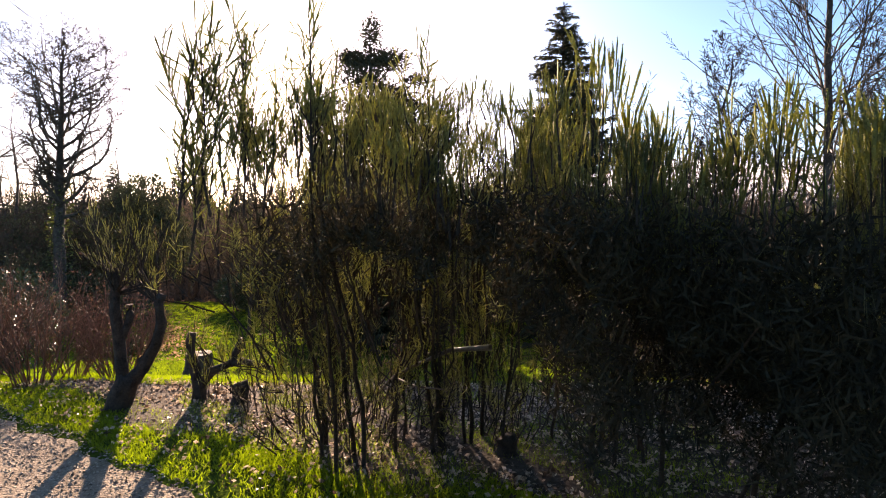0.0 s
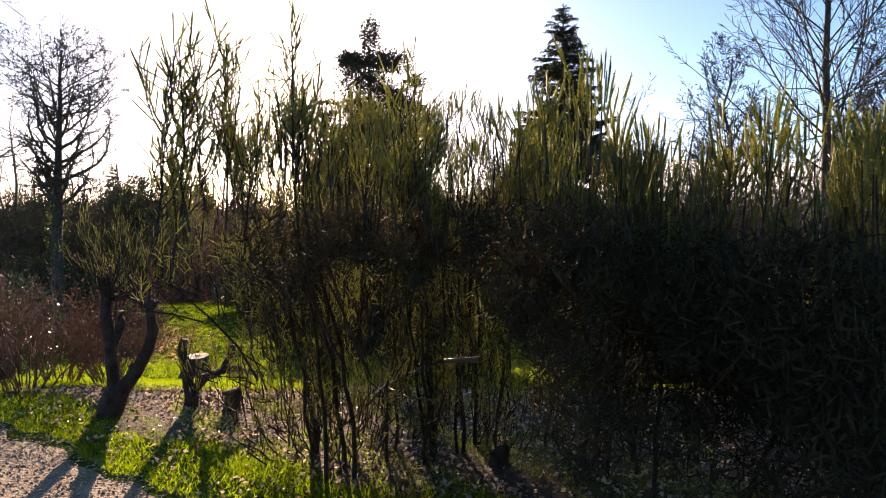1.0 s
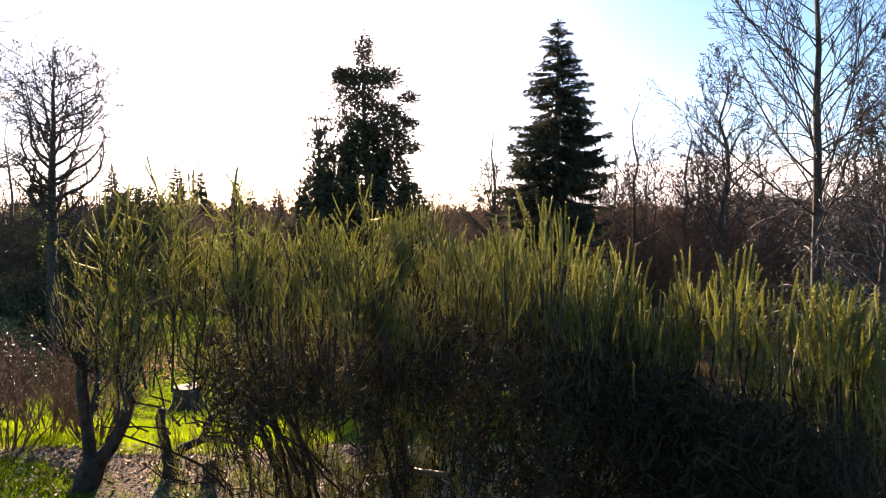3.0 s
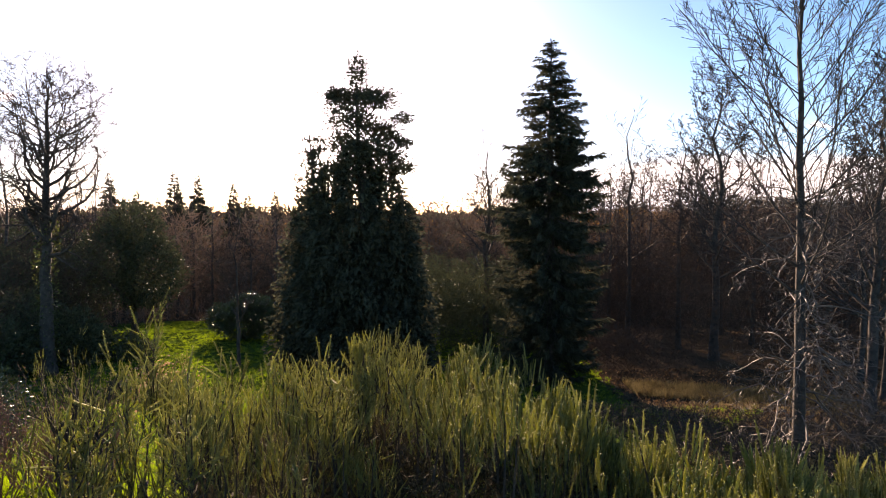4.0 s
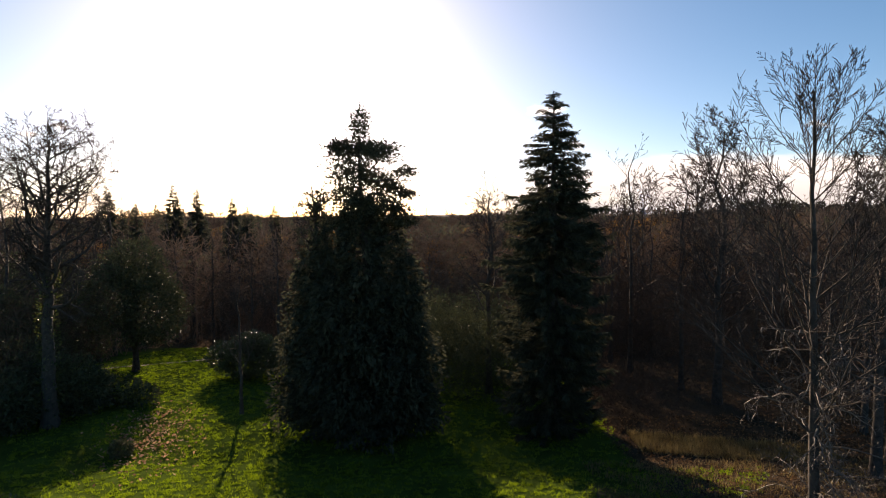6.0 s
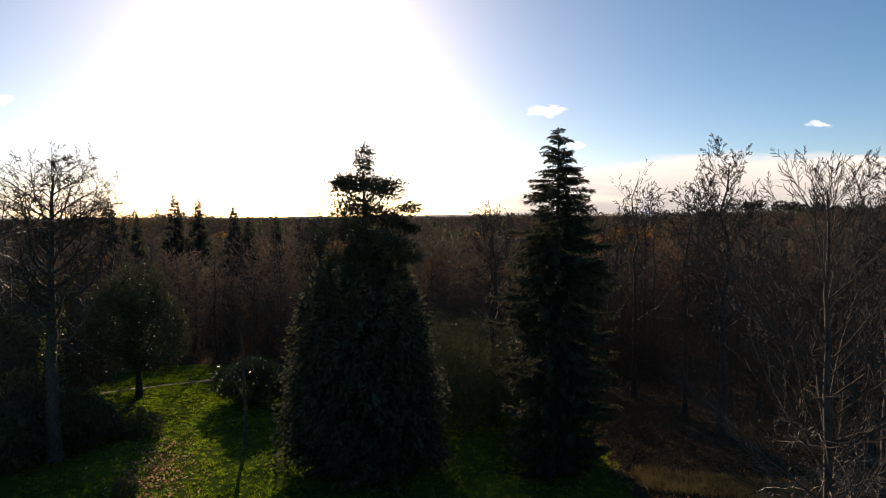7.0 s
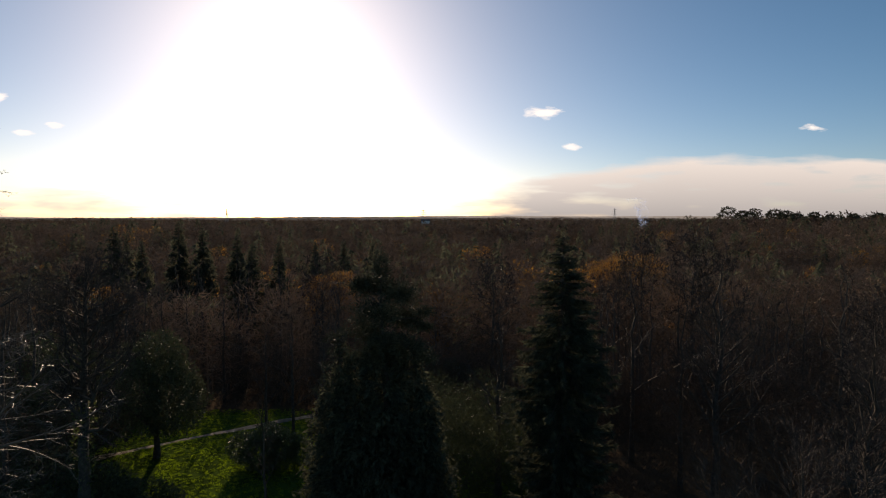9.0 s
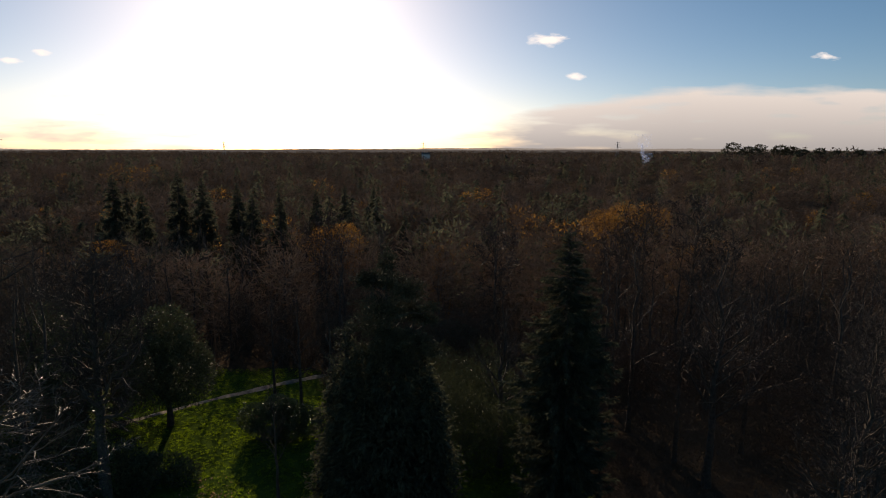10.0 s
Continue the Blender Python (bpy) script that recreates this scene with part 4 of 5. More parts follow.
bare_tree("bare_broadleaf_tree", "leafless tree with upswept open crown", (15.3, 31.0), 14.9, 0.24, lambda f: 1.2 - 0.75 * f, (28, 9, 6, 4), (0.32, 0.42, 0.42, 0.5), (55, 42, 40, 40), (0.10, 0.06, 0.03, 0.02), M_BACKLIT_TWIG, span=(0.3, 0.98), thin=0.011)
bare_tree("bare_broadleaf_tree", "small leafless tree between the two conifers", (3.0, 33.5), 12.0, 0.2, lambda f: 1.2 - 0.8 * f, (18, 7, 5), (0.30, 0.42, 0.42), (50, 42, 40), (0.1, 0.06, 0.05), span=(0.35, 0.98))
bare_tree("bare_broadleaf_tree", "slender leafless tree standing beside the glossy shrub", (-10.4, 30.0), 7.5, 0.1, lambda f: 1.2 - 0.8 * f, (12, 5, 4), (0.26, 0.42, 0.42), (40, 40, 40), (0.12, 0.06, 0.05), span=(0.3, 0.98))
for x, y, h in ((-9.2, 40.5, 9.5), (-12.3, 43.5, 10.5), (-7.6, 37.5, 8.0), (-15.5, 47.0, 9.0)):
    bare_tree("bare_broadleaf_tree", "small leafless tree behind the glossy shrub", (x, y), h, 0.14, lambda f: 1.2 - 0.8 * f, (13, 6, 5), (0.34, 0.45, 0.45), (55, 42, 40), (0.08, 0.05, 0.04), group="small bare trees by the lawn", span=(0.28, 0.98), thin=0.012)
bare_tree("bare_broadleaf_tree", "tall leafless tree with overhanging outer branches", (-40.5, 45), 25, 0.5, lambda f: 1.3 - 0.85 * f, (18, 7, 6, 2), (0.34, 0.42, 0.42, 0.5), (70, 42, 40, 40), (0.04, 0.03, 0.02, 0.02), span=(0.35, 0.98))
# near tree at the edge of the lawn, its outer boughs over the path's corner
bare_tree("bare_broadleaf_tree", "leafless tree with dense arching boughs near the path", (-13.9, 12.8), 13.3, 0.22, lambda f: 0.7, (26, 8, 6, 3), (0.31, 0.50, 0.50, 0.5), (66, 42, 42, 42), (0.04, 0.0, -0.02, -0.02), M_PALE_RIMLIT, span=(0.52, 0.97), wobble=0.16, thin=0.006, bough_r=0.6, dome=(10.3, 3.7, 3.0))


def spruce(name, label, place, height, spread_r, mat=M_SPRUCE, step=0.34, dense=1.0, group="", big=1.0):
    """A conical conifer: whorls of sagging branches hung with needled sprays."""
    ob = thing(name, label, "tree", (*place, float(gz(*place))), group)
    part("trunk", tubes([(np.array([[0, 0, -0.2], [0.03, 0, height * 0.4], [0, 0.02, height * 0.75], [0, 0, height]]), np.array([0.018, 0.013, 0.007, 0.001]) * height)], 8), M_BARK, ob, smooth=True)
    z, br, P, D, sizes = 0.5, [], [], [], []
    while z < height - 0.2:
        f = z / height
        down = height - z
        r = min(spread_r * down ** 0.8, 2.7 if height < 17 else 9) * (1 - 0.25 * max(0, 0.14 - f) / 0.14)
        for k in range(rng.integers(9, 14)):
            az, ln = rng.uniform(0, 6.28), r * rng.uniform(0.45, 1.0) * (1.22 if rng.random() < 0.12 else 1.0) + 0.05
            t = np.linspace(0, 1, 7)
            sag = np.interp(down, (0.0, 2.0, 5.0, 12.0), (-0.55, -0.12, 0.22, 0.42)) * ln
            start = min(z + rng.uniform(-0.4, 0.4), height - 0.06)
            q = np.stack([np.cos(az) * ln * t, np.sin(az) * ln * t, start - sag * t * (1.7 - 1.05 * t * t)], -1)
            br.append((q, np.linspace(0.02 + 0.012 * ln, 0.005, 7)))
            m = int(ln * 62 * dense) + 10
            u = 0.1 + 0.9 * rng.random(m) ** 0.7
            p = np.stack([np.interp(u, t, q[:, i]) for i in range(3)], -1)
            side = rng.choice([-1.0, 1.0], m)
            w = 0.6 * (1.05 - 0.75 * u)
            fall = rng.uniform(-0.75, 0.3, m) - np.where(rng.random(m) < 0.35, min(1.1, 0.16 * down), 0.0)
            d = np.stack([np.cos(az) * 0.75 - np.sin(az) * side * w, np.sin(az) * 0.75 + np.cos(az) * side * w, fall], -1)
            P.append(p)
            D.append(d + rng.normal(0, 0.12, d.shape))
            sizes.append(np.full(m, min(0.30, 0.10 + 0.035 * down) * big))
        z += step * rng.uniform(0.75, 1.3) * (1.2 - 0.6 * f)
    part("branchwork", tubes(br, 3), M_BARK, ob, kind="stuff")
    part("needle_cover", leaves(np.concatenate(P), np.concatenate(D), np.concatenate(sizes), 0.042 * big ** 1.5, 0.5), mat, ob, "dark blue-green needled sprays", kind="stuff")
    return ob


spruce("spruce_tree", "tall dark spruce with ragged sagging branches", (5.6, 27.5), 16.1, 0.62, step=0.25, dense=1.35)


def old_pine(place, height):
    """A broad old conifer: crooked boughs carry flat, separate foliage pads; below, a dark skirt."""
    ob = thing("old_conifer", "old broad conifer with layered crown and dark skirt", "tree", (*place, float(gz(*place))))
    t = np.linspace(0, 1, 10)[:, None]
    trunk = np.concatenate([0.25 * np.sin(t * 5), 0 * t, t * (height - 0.9) - 0.2], 1)
    part("trunk", tubes([(trunk, np.linspace(0.42, 0.04, 10))], 9), M_BARK, ob, smooth=True)
    second = np.concatenate([-0.9 - 1.7 * t ** 0.6, 0.4 * t, t * height * 0.79 - 0.1], 1)
    part("trunk", tubes([(second, np.linspace(0.25, 0.03, 10))], 8), M_BARK, ob, "second leaning stem", True)
    pads = [(-1.1, 13.5, 0.8, 0.4), (-0.15, 14.45, 0.42, 0.85), (0.8, 13.3, 0.85, 0.45), (0.1, 13.5, 0.8, 0.35), (-0.5, 12.3, 1.15, 0.65), (0.7, 12.0, 0.9, 0.5), (1.35, 11.6, 0.55, 0.3), (1.95, 12.4, 0.4, 0.2),
            (-0.9, 11.3, 0.8, 0.5), (0.3, 11.0, 0.9, 0.35), (1.2, 10.6, 0.95, 0.5), (1.9, 10.1, 0.6, 0.25), (-0.6, 10.2, 0.9, 0.5), (0.4, 9.6, 1.1, 0.6), (2.0, 11.4, 0.35, 0.18), (-1.25, 13.7, 0.5, 0.3)]
    pads = [(a, b + 0.1, c * 1.12, d * 1.2) for a, b, c, d in pads]
    for k in range(26):
        z = 8.4 + rng.uniform(-0.3, 3.2)
        pads.append((-2.3 + rng.uniform(-0.40, 0.40) * (12.6 - z), z, 0.16 + 0.07 * (12.6 - z), 0.12 + 0.02 * (12.6 - z)))
    br = []
    P, D = [], []
    for k, (x, z, w, h) in enumerate(pads):
        y = rng.uniform(-0.9, 0.9)
        on = second if x < -1.7 and z < 12.6 else trunk
        z0 = z - rng.uniform(0.3, 0.9)
        foot = np.array([np.interp(z0, on[:, 2], on[:, i]) for i in range(3)])
        goal = np.array([x, y, z - h * 0.4])
        q = foot + (goal - foot) * np.linspace(0, 1, 6)[:, None] + np.array([0, 0, -0.22]) * np.sin(np.linspace(0, np.pi, 6))[:, None] + rng.normal(0, 0.05, (6, 3))
        br.append((q, np.linspace(0.075, 0.02, 6)))
        m = int((1750 if k < 16 else 300) * w * (0.4 + h)) + 20
        p, d = in_blob(m, (x, y, z), (w, w * 0.8, h), 0.0)
        lump = 1 + 0.30 * np.sin(d[:, :1] * 6 + k) * np.sin(d[:, 2:] * 7 + 2 * k) + 0.15 * np.sin(d[:, 1:2] * 13)
        p = np.array([x, y, z]) + (p - np.array([x, y, z])) * lump
        P.append(p)
        D.append(d * (1, 1, 0.5) + rng.normal(0, 0.5, d.shape) + (0, 0, 0.25))
    for st in br:
        part("bough", tubes([st], 5), M_BARK, ob, smooth=True)
    part("crown", leaves(np.concatenate(P), np.concatenate(D), 0.15, 0.055, 0.5), M_PINE, ob, "flat separate needle pads", kind="stuff")
    P, D = [], []
    for x0, top, R0, n in ((-2.3, 11.2, 1.6, 4500), (-1.5, 10.4, 2.1, 22000), (-0.2, 11.2, 2.5, 28000), (1.0, 10.3, 2.2, 22000), (1.9, 8.6, 1.5, 11000), (-2.8, 8.8, 1.6, 13000)):
        z = 0.15 + abs(x0) * 0.1 + rng.random(n) * (top - 0.15 - abs(x0) * 0.1)
        a = rng.uniform(0, 6.28, n)
        r = R0 * (1 - z / top) ** (0.7 if x0 == -2.3 else 0.42) * (0.25 + 0.75 * rng.random(n) ** 0.5)
        r = r * (1 + 0.24 * np.sin(a * 4 + z * 1.7 + x0) + 0.2 * np.sin(a * 9 - z * 2.9) + rng.normal(0, 0.1, n))
        k = (np.sin(a * 6 + z * 2.3) + np.sin(z * 3.3 + a * 3 + x0) > -1.5) & (rng.random(n) > 0.85 * (z / top) ** 2.0)
        P.append(np.stack([np.cos(a) * r + x0, np.sin(a) * r * 0.9 + 0.5 * np.sin(x0 * 2), z + 0.1], -1)[k])
        D.append(np.stack([np.cos(a) * 0.7, np.sin(a) * 0.7, rng.uniform(-1.0, 0.4, n)], -1)[k])
    P, D = np.concatenate(P), np.concatenate(D)
    part("skirt", leaves(P, D + rng.normal(0, 0.35, D.shape), 0.26, 0.10, 0.5), M_SPRUCE, ob, "dense dark lower foliage", kind="stuff")


old_pine((-3.35, 27.3), 15.2)

# ---------------------------------------------------------------- woodland
WOOD = []


def stand(make, spots):
    first = None
    for x, y in spots:
        if first is None:
            first = make((x, y))
        else:
            s = rng.uniform(0.85, 1.12)
            copy_thing(first, pose(x, y, float(gz(x, y)) - 0.1, 0, 0, rng.uniform(0, 360)) @ Matrix.Diagonal((s, s, s * rng.uniform(0.92, 1.1), 1)))
        WOOD.append((x, y))


def scatter(n, x0, x1, y0, y1, gap, keep=lambda x, y: True):
    got = []
    for _ in range(n * 60):
        if len(got) >= n:
            break
        x, y = rng.uniform(x0, x1), rng.uniform(y0, y1)
        if keep(x, y) and all((x - a) ** 2 + (y - b) ** 2 > gap * gap for a, b in got + WOOD):
            got.append((x, y))
    return got


wedge = lambda x, y: abs(x) < 0.95 * y + 4 and not (-28 < x < -11 and y < 57)
bare = lambda lab, h, sp: lambda xy: bare_tree("woodland_tree", lab, xy, h, 0.17, lambda f: 1.2 - 0.8 * f, (9, 5, 3), (sp, 0.45, 0.45), (50, 42, 40), (0.08, 0.06, 0.04), group="bare woodland trees", span=(0.3, 0.98), sides=5, thin=0.016, bough_sides=3)
stand(bare("leafless brown woodland tree with fine twigs", 11.5, 0.34), scatter(26, -62, 70, 50, 82, 4.2, wedge))
stand(bare("slim leafless woodland tree", 13.0, 0.26), scatter(24, -85, 90, 54, 110, 4.4, wedge))
stand(bare("spreading leafless woodland tree", 12.6, 0.34), scatter(46, 10, 50, 33, 66, 3.4, lambda x, y: wedge(x, y) and x > 9 + (y - 33) * 0.15 and x + 0.25 * (y - 25) > 13.5))
stand(bare("leafless tree crowding the lawn's edge", 12.8, 0.34), scatter(26, -46, -28, 36, 62, 2.8, lambda x, y: wedge(x, y)))
stand(bare("tall slim leafless tree behind the lawn", 13.6, 0.26), scatter(20, -44, -3, 57, 76, 3.0, wedge))
stand(lambda xy: bare_tree("woodland_tree", "leafless tree with a dense tangle of twigs", xy, 10.4, 0.16, lambda f: 1.2 - 0.75 * f, (16, 7, 5), (0.38, 0.45, 0.45), (55, 42, 40), (0.08, 0.05, 0.03), M_BACKLIT_TWIG, group="bare woodland trees", span=(0.25, 0.98), sides=5, thin=0.011), [(20.0, 26.5), (24.5, 31.0), (18.9, 23.6), (22.8, 27.5), (28.0, 36.0)])
domed = lambda xy: bare_tree("woodland_tree", "tall leafless tree with a rounded crown above the woods", xy, 14.5, 0.22, lambda f: 0.6, (22, 7, 5), (0.3, 0.45, 0.45), (62, 44, 42), (0.08, 0.04, 0.03), M_BACKLIT_TWIG, group="bare woodland trees", span=(0.45, 0.97), sides=5, thin=0.034, bough_sides=3, wobble=0.13, bough_r=0.7, dome=(12.2, 3.6, 3.8))
stand(domed, [(5.1, 60), (18.9, 60), (22.5, 63), (27, 60), (31, 66), (-14, 64)])
stand(lambda xy: spruce("woodland_fir", "dark pointed fir in the woods", xy, 13.0, 0.38, M_FIRS, 0.8, 0.13, "dark woodland firs", big=2.6), scatter(16, -95, 60, 70, 130, 7, wedge))
fir = spruce("pointed_fir", "pointed dark fir rising above the treeline", (-46.9, 100), 21.9, 0.42, M_FIRS, 0.8, 0.18, "firs above the treeline", big=2.3)
for x, y, top in ((-59, 101, 12.4), (-53.5, 100, 9.6), (-41.9, 98, 12.0), (-38, 104, 10.8), (-34, 100, 9.0), (-29.5, 101, 9.2), (-16, 130, 8.5), (-66, 118, 9.0), (-27, 120, 8.5), (-22, 126, 9.0)):
    k = (top - float(gz(x, y))) / 21.9
    copy_thing(fir, pose(x, y, float(gz(x, y)), 0, 0, x * 37) @ Matrix.Diagonal((k * (0.9 + 0.02 * (x % 11)), k, k, 1)))
for x, y, blobs, lab in ((-0.8, 74.6, [(0, 0, 3.0, 1.6, 1.5, 3.0), (0, 0, 6.4, 1.2, 1.2, 3.0), (0, 0, 9.2, 0.8, 0.8, 2.2)], "slim orange larch still holding autumn needles"),
                         (-18.1, 91.5, [(0, 0, 7.5, 4.0, 3.6, 4.0), (1.6, 0, 10.2, 3.2, 3, 3.6), (-1.8, 0, 9.5, 2.8, 2.6, 3.6)], "round beech with orange-brown autumn leaves"),
                         (-53, 85, [(0, 0, 7, 4, 4, 4), (2, 0, 9.0, 3, 3, 3)], "rusty autumn oak among bare trees"),
                         (35, 110, [(0, 0, 10.0, 6.5, 5.5, 5.5), (5.5, 1, 11.0, 4.5, 4.5, 5.0), (-4.5, 0, 9.5, 4.5, 4.5, 5.0), (1.0, 0, 13.0, 4.5, 4.0, 3.5)], "large oak with thin orange-brown leaves"),
                         (36, 80, [(0, 0, 7.0, 4.0, 3.6, 4.5), (3.2, 1, 8.5, 3.0, 3, 3.5)], "large oak with thin orange-brown leaves")):
    leafy_shrub("autumn_tree", lab, x, y, blobs, 15000, 0.30, M_ORANGE, "autumn coloured trees", stems=16, foot=2.0)


def crowns(n, y0, y1, twigs, size, mat, name, label, cone=False, wide=0.88):
    """Far woods: every tree a trunk blade and a crown of many short twig blades, all in one mesh."""
    y = y0 + (y1 - y0) * rng.random(n) ** 1.4
    x = rng.uniform(-wide, wide, n) * y
    h = rng.uniform(0.65, 1.12, n) * (11.5 if not cone else 14.0) * (1 + 0.15 * np.sin(x * 0.02 + y * 0.013))
    base = np.stack([x, y, gz(x, y)], -1)
    u = rng.random((n, twigs))
    a = rng.uniform(0, 6.28, (n, twigs))
    if cone:
        z, r = 0.08 + 0.92 * u, 0.20 * (1 - u) * rng.uniform(0.6, 1.1, u.shape)
        d = np.stack([np.cos(a), np.sin(a), -0.5 + 0 * a], -1)
    else:
        z = 0.26 + 0.72 * u ** 0.8
        r = 0.36 * np.sqrt(np.clip(1 - ((z - 0.6) / 0.40) ** 2, 0.02, 1)) * rng.random(u.shape) ** 0.35
        d = np.stack([np.cos(a) * 0.8, np.sin(a) * 0.8, 0.9 * u], -1) + rng.normal(0, 0.55, (n, twigs, 3))
    P = base[:, None] + np.stack([np.cos(a) * r, np.sin(a) * r, z], -1) * h[:, None, None]
    crown = blades(P.reshape(-1, 3), d.reshape(-1, 3), size[0], size[1], 0.4, True)
    stem = blades(base, np.tile([0.0, 0, 1], (n, 1)), 9.0, 0.25, 0.1)
    tagged(new(name, mesh_of(name, *join(crown, stem), mat)), label, "woodland", kind="stuff")


crowns(600, 60, 150, 200, (0.85, 0.12), M_WOODS, "bare_woodland", "brown leafless woodland filling the valley", wide=0.85)
crowns(1600, 140, 420, 90, (1.5, 0.34), M_WOODS, "bare_woodland", "brown leafless woodland on the far slope")
crowns(240, 110, 420, 200, (1.3, 0.30), M_FIRS, "fir_woodland", "scattered dark firs in the woodland", True)
crowns(110, 75, 280, 200, (1.1, 0.34), M_FIRS, "evergreen_woodland", "dark evergreen crowns among the bare trees")
crowns(46, 85, 320, 170, (0.9, 0.28), M_ORANGE, "autumn_woodland", "rusty leaved crowns among the bare trees")
crowns(3000, 400, 1500, 40, (2.2, 0.9), M_WOODS, "distant_woodland", "distant brown woodland")
crowns(500, 400, 1500, 30, (3.4, 1.2), M_FIRS, "distant_firs", "distant dark firs", True)
crowns(4000, 1400, 4700, 14, (4.0, 2.4), M_WOODS, "horizon_woodland", "hazy woodland along the horizon")


def thicket(n, x0, x1, y0, y1, h, size, mat, label, keep):
    """A tangle of twigs in rounded clumps."""
    x, y = rng.uniform(x0, x1, n), rng.uniform(y0, y1, n)
    top = h * (0.45 + 0.55 * patch(x, y, 0.33, 1.0)) * (0.8 + 0.4 * patch(x, y, 0.11))
    k = keep(x, y)
    P = np.stack([x, y, gz(x, y) + rng.random(n) ** 0.8 * top], -1)[k]
    D = np.stack([rng.normal(0, 0.6, n), rng.normal(0, 0.6, n), rng.uniform(-0.1, 1.2, n)], -1)[k]
    tagged(new("thicket", mesh_of("thicket", *blades(P, D, *size, 0.4, True), mat)), label, "thicket", kind="stuff")


thicket(125000, 8, 36, 27.5, 46, 9.0, (0.45, 0.020), M_TWIG, "tall brown leafless thicket at the lawn's edge", lambda x, y: (x < 0.95 * y) & (y > 28.2 - 0.22 * (x - 8)) & (x + 0.25 * (y - 25) > 13.2))
thicket(16000, 8, 14, 27, 41, 2.4, (0.40, 0.018), M_TWIG, "low brown thicket beside the spruce", lambda x, y: x + 0.25 * (y - 25) <= 13.2)
thicket(40000, -2, 9, 31, 44, 6.0, (0.40, 0.04), M_DULL, "dark evergreen thicket behind the conifers", lambda x, y: (y > 31) & (x + 0.25 * (y - 25) < 8.5))
thicket(90000, -48, -20, 25, 50, 9.5, (0.45, 0.022), M_TWIG, "tall brown leafless thicket beside the lawn", lambda x, y: (x < -0.70 * y + 5.0) & (x > -0.98 * y))
thicket(90000, -24, 6, 47, 62, 8.5, (0.5, 0.024), M_TWIG, "brown leafless thicket behind the lawn", lambda x, y: (y > 46) & ((x > -12) | (y > 56)))

# unseen leaf screen behind the camera, added to keep sky light off the heaths
hedge = np.stack([rng.uniform(-16, 16, 26000), rng.uniform(-9.5, -7.0, 26000), 4.6 * rng.random(26000)], -1)
hedge[:, 2] += gz(hedge[:, 0], hedge[:, 1])
tagged(new("hedge", mesh_of("hedge", *leaves(hedge, rng.normal(size=hedge.shape), 0.45, 0.2), M_DULL)), "added unseen leaf screen behind the camera, dims sky light", "hedge", kind="stuff")

thicket(24000, 4.5, 17, 8.5, 18, 1.25, (0.35, 0.012), M_BACKLIT_TWIG, "low dark brown brush under the bare trees", lambda x, y: (x < 0.95 * y) & (patch(x, y, 0.4, 2.0) > 0.3))

# undergrowth between the trunks at the wood's edge
n = 60000
y = 46 + 70 * rng.random(n) ** 1.5
x = rng.uniform(-0.95, 0.95, n) * y
k = (patch(x, y, 0.13) + 0.3 * rng.random(n) > 0.45) & ((x < -28) | (x > -11) | (y > 57))
P = np.stack([x, y, gz(x, y) + rng.random(n) ** 1.5 * 2.6], -1)[k]
D = np.stack([rng.normal(0, 0.6, n), rng.normal(0, 0.6, n), rng.uniform(0.2, 1.2, n)], -1)[k]
tagged(new("undergrowth", mesh_of("undergrowth", *blades(P, D, 1.2, 0.10, 0.4, True), M_WOODS)), "tangled brown undergrowth below the bare trees", "undergrowth", kind="stuff")


# ---------------------------------------------------------------- far landmarks
def ridge_pine(x, y, h):
    blobs = [(0, 0, h * 0.85, h * 0.28, h * 0.25, h * 0.12), (-h * 0.22, 0, h * 0.7, h * 0.2, h * 0.2, h * 0.09), (h * 0.2, 0, h * 0.65, h * 0.16, h * 0.16, h * 0.08)]
    leafy_shrub("ridge_tree", "spreading dark pine on the far ridge", x, y, blobs, 500, 1.6, M_PINE, "trees on the far ridge", stems=6, foot=h * 0.5)


for x, h in ((240, 25), (252, 20), (262, 22), (279, 21), (288, 20), (298, 17), (312, 18), (325, 15), (345, 15), (366, 15)):
    ridge_pine(x, 470, h * 0.8)


def pylon(x, y, h):
    ob = thing("pylon", "steel lattice power pylon on the horizon", "pylon", (x, y, float(gz(x, y))), "pylons on the horizon")
    w = h * 0.1
    for sx in (-1, 1):
        for sy in (-1, 1):
            part("leg", tubes([(np.array([[sx * w, sy * w, 0], [sx * w * 0.3, sy * w * 0.3, h * 0.6], [0, 0, h]]), np.full(3, 0.35))], 4), M_STEEL, ob)
    for z, l in ((0.66, 0.2), (0.79, 0.16), (0.91, 0.12)):
        part("cross_arm", tubes([(np.array([[-l * h, 0, z * h], [0, 0, z * h + 1], [l * h, 0, z * h]]), np.array([0.2, 0.4, 0.2]))], 4), M_STEEL, ob)


for x, y, h in ((-560, 1500, 48), (-45, 1600, 45), (480, 1550, 48)):
    pylon(x, y, h)


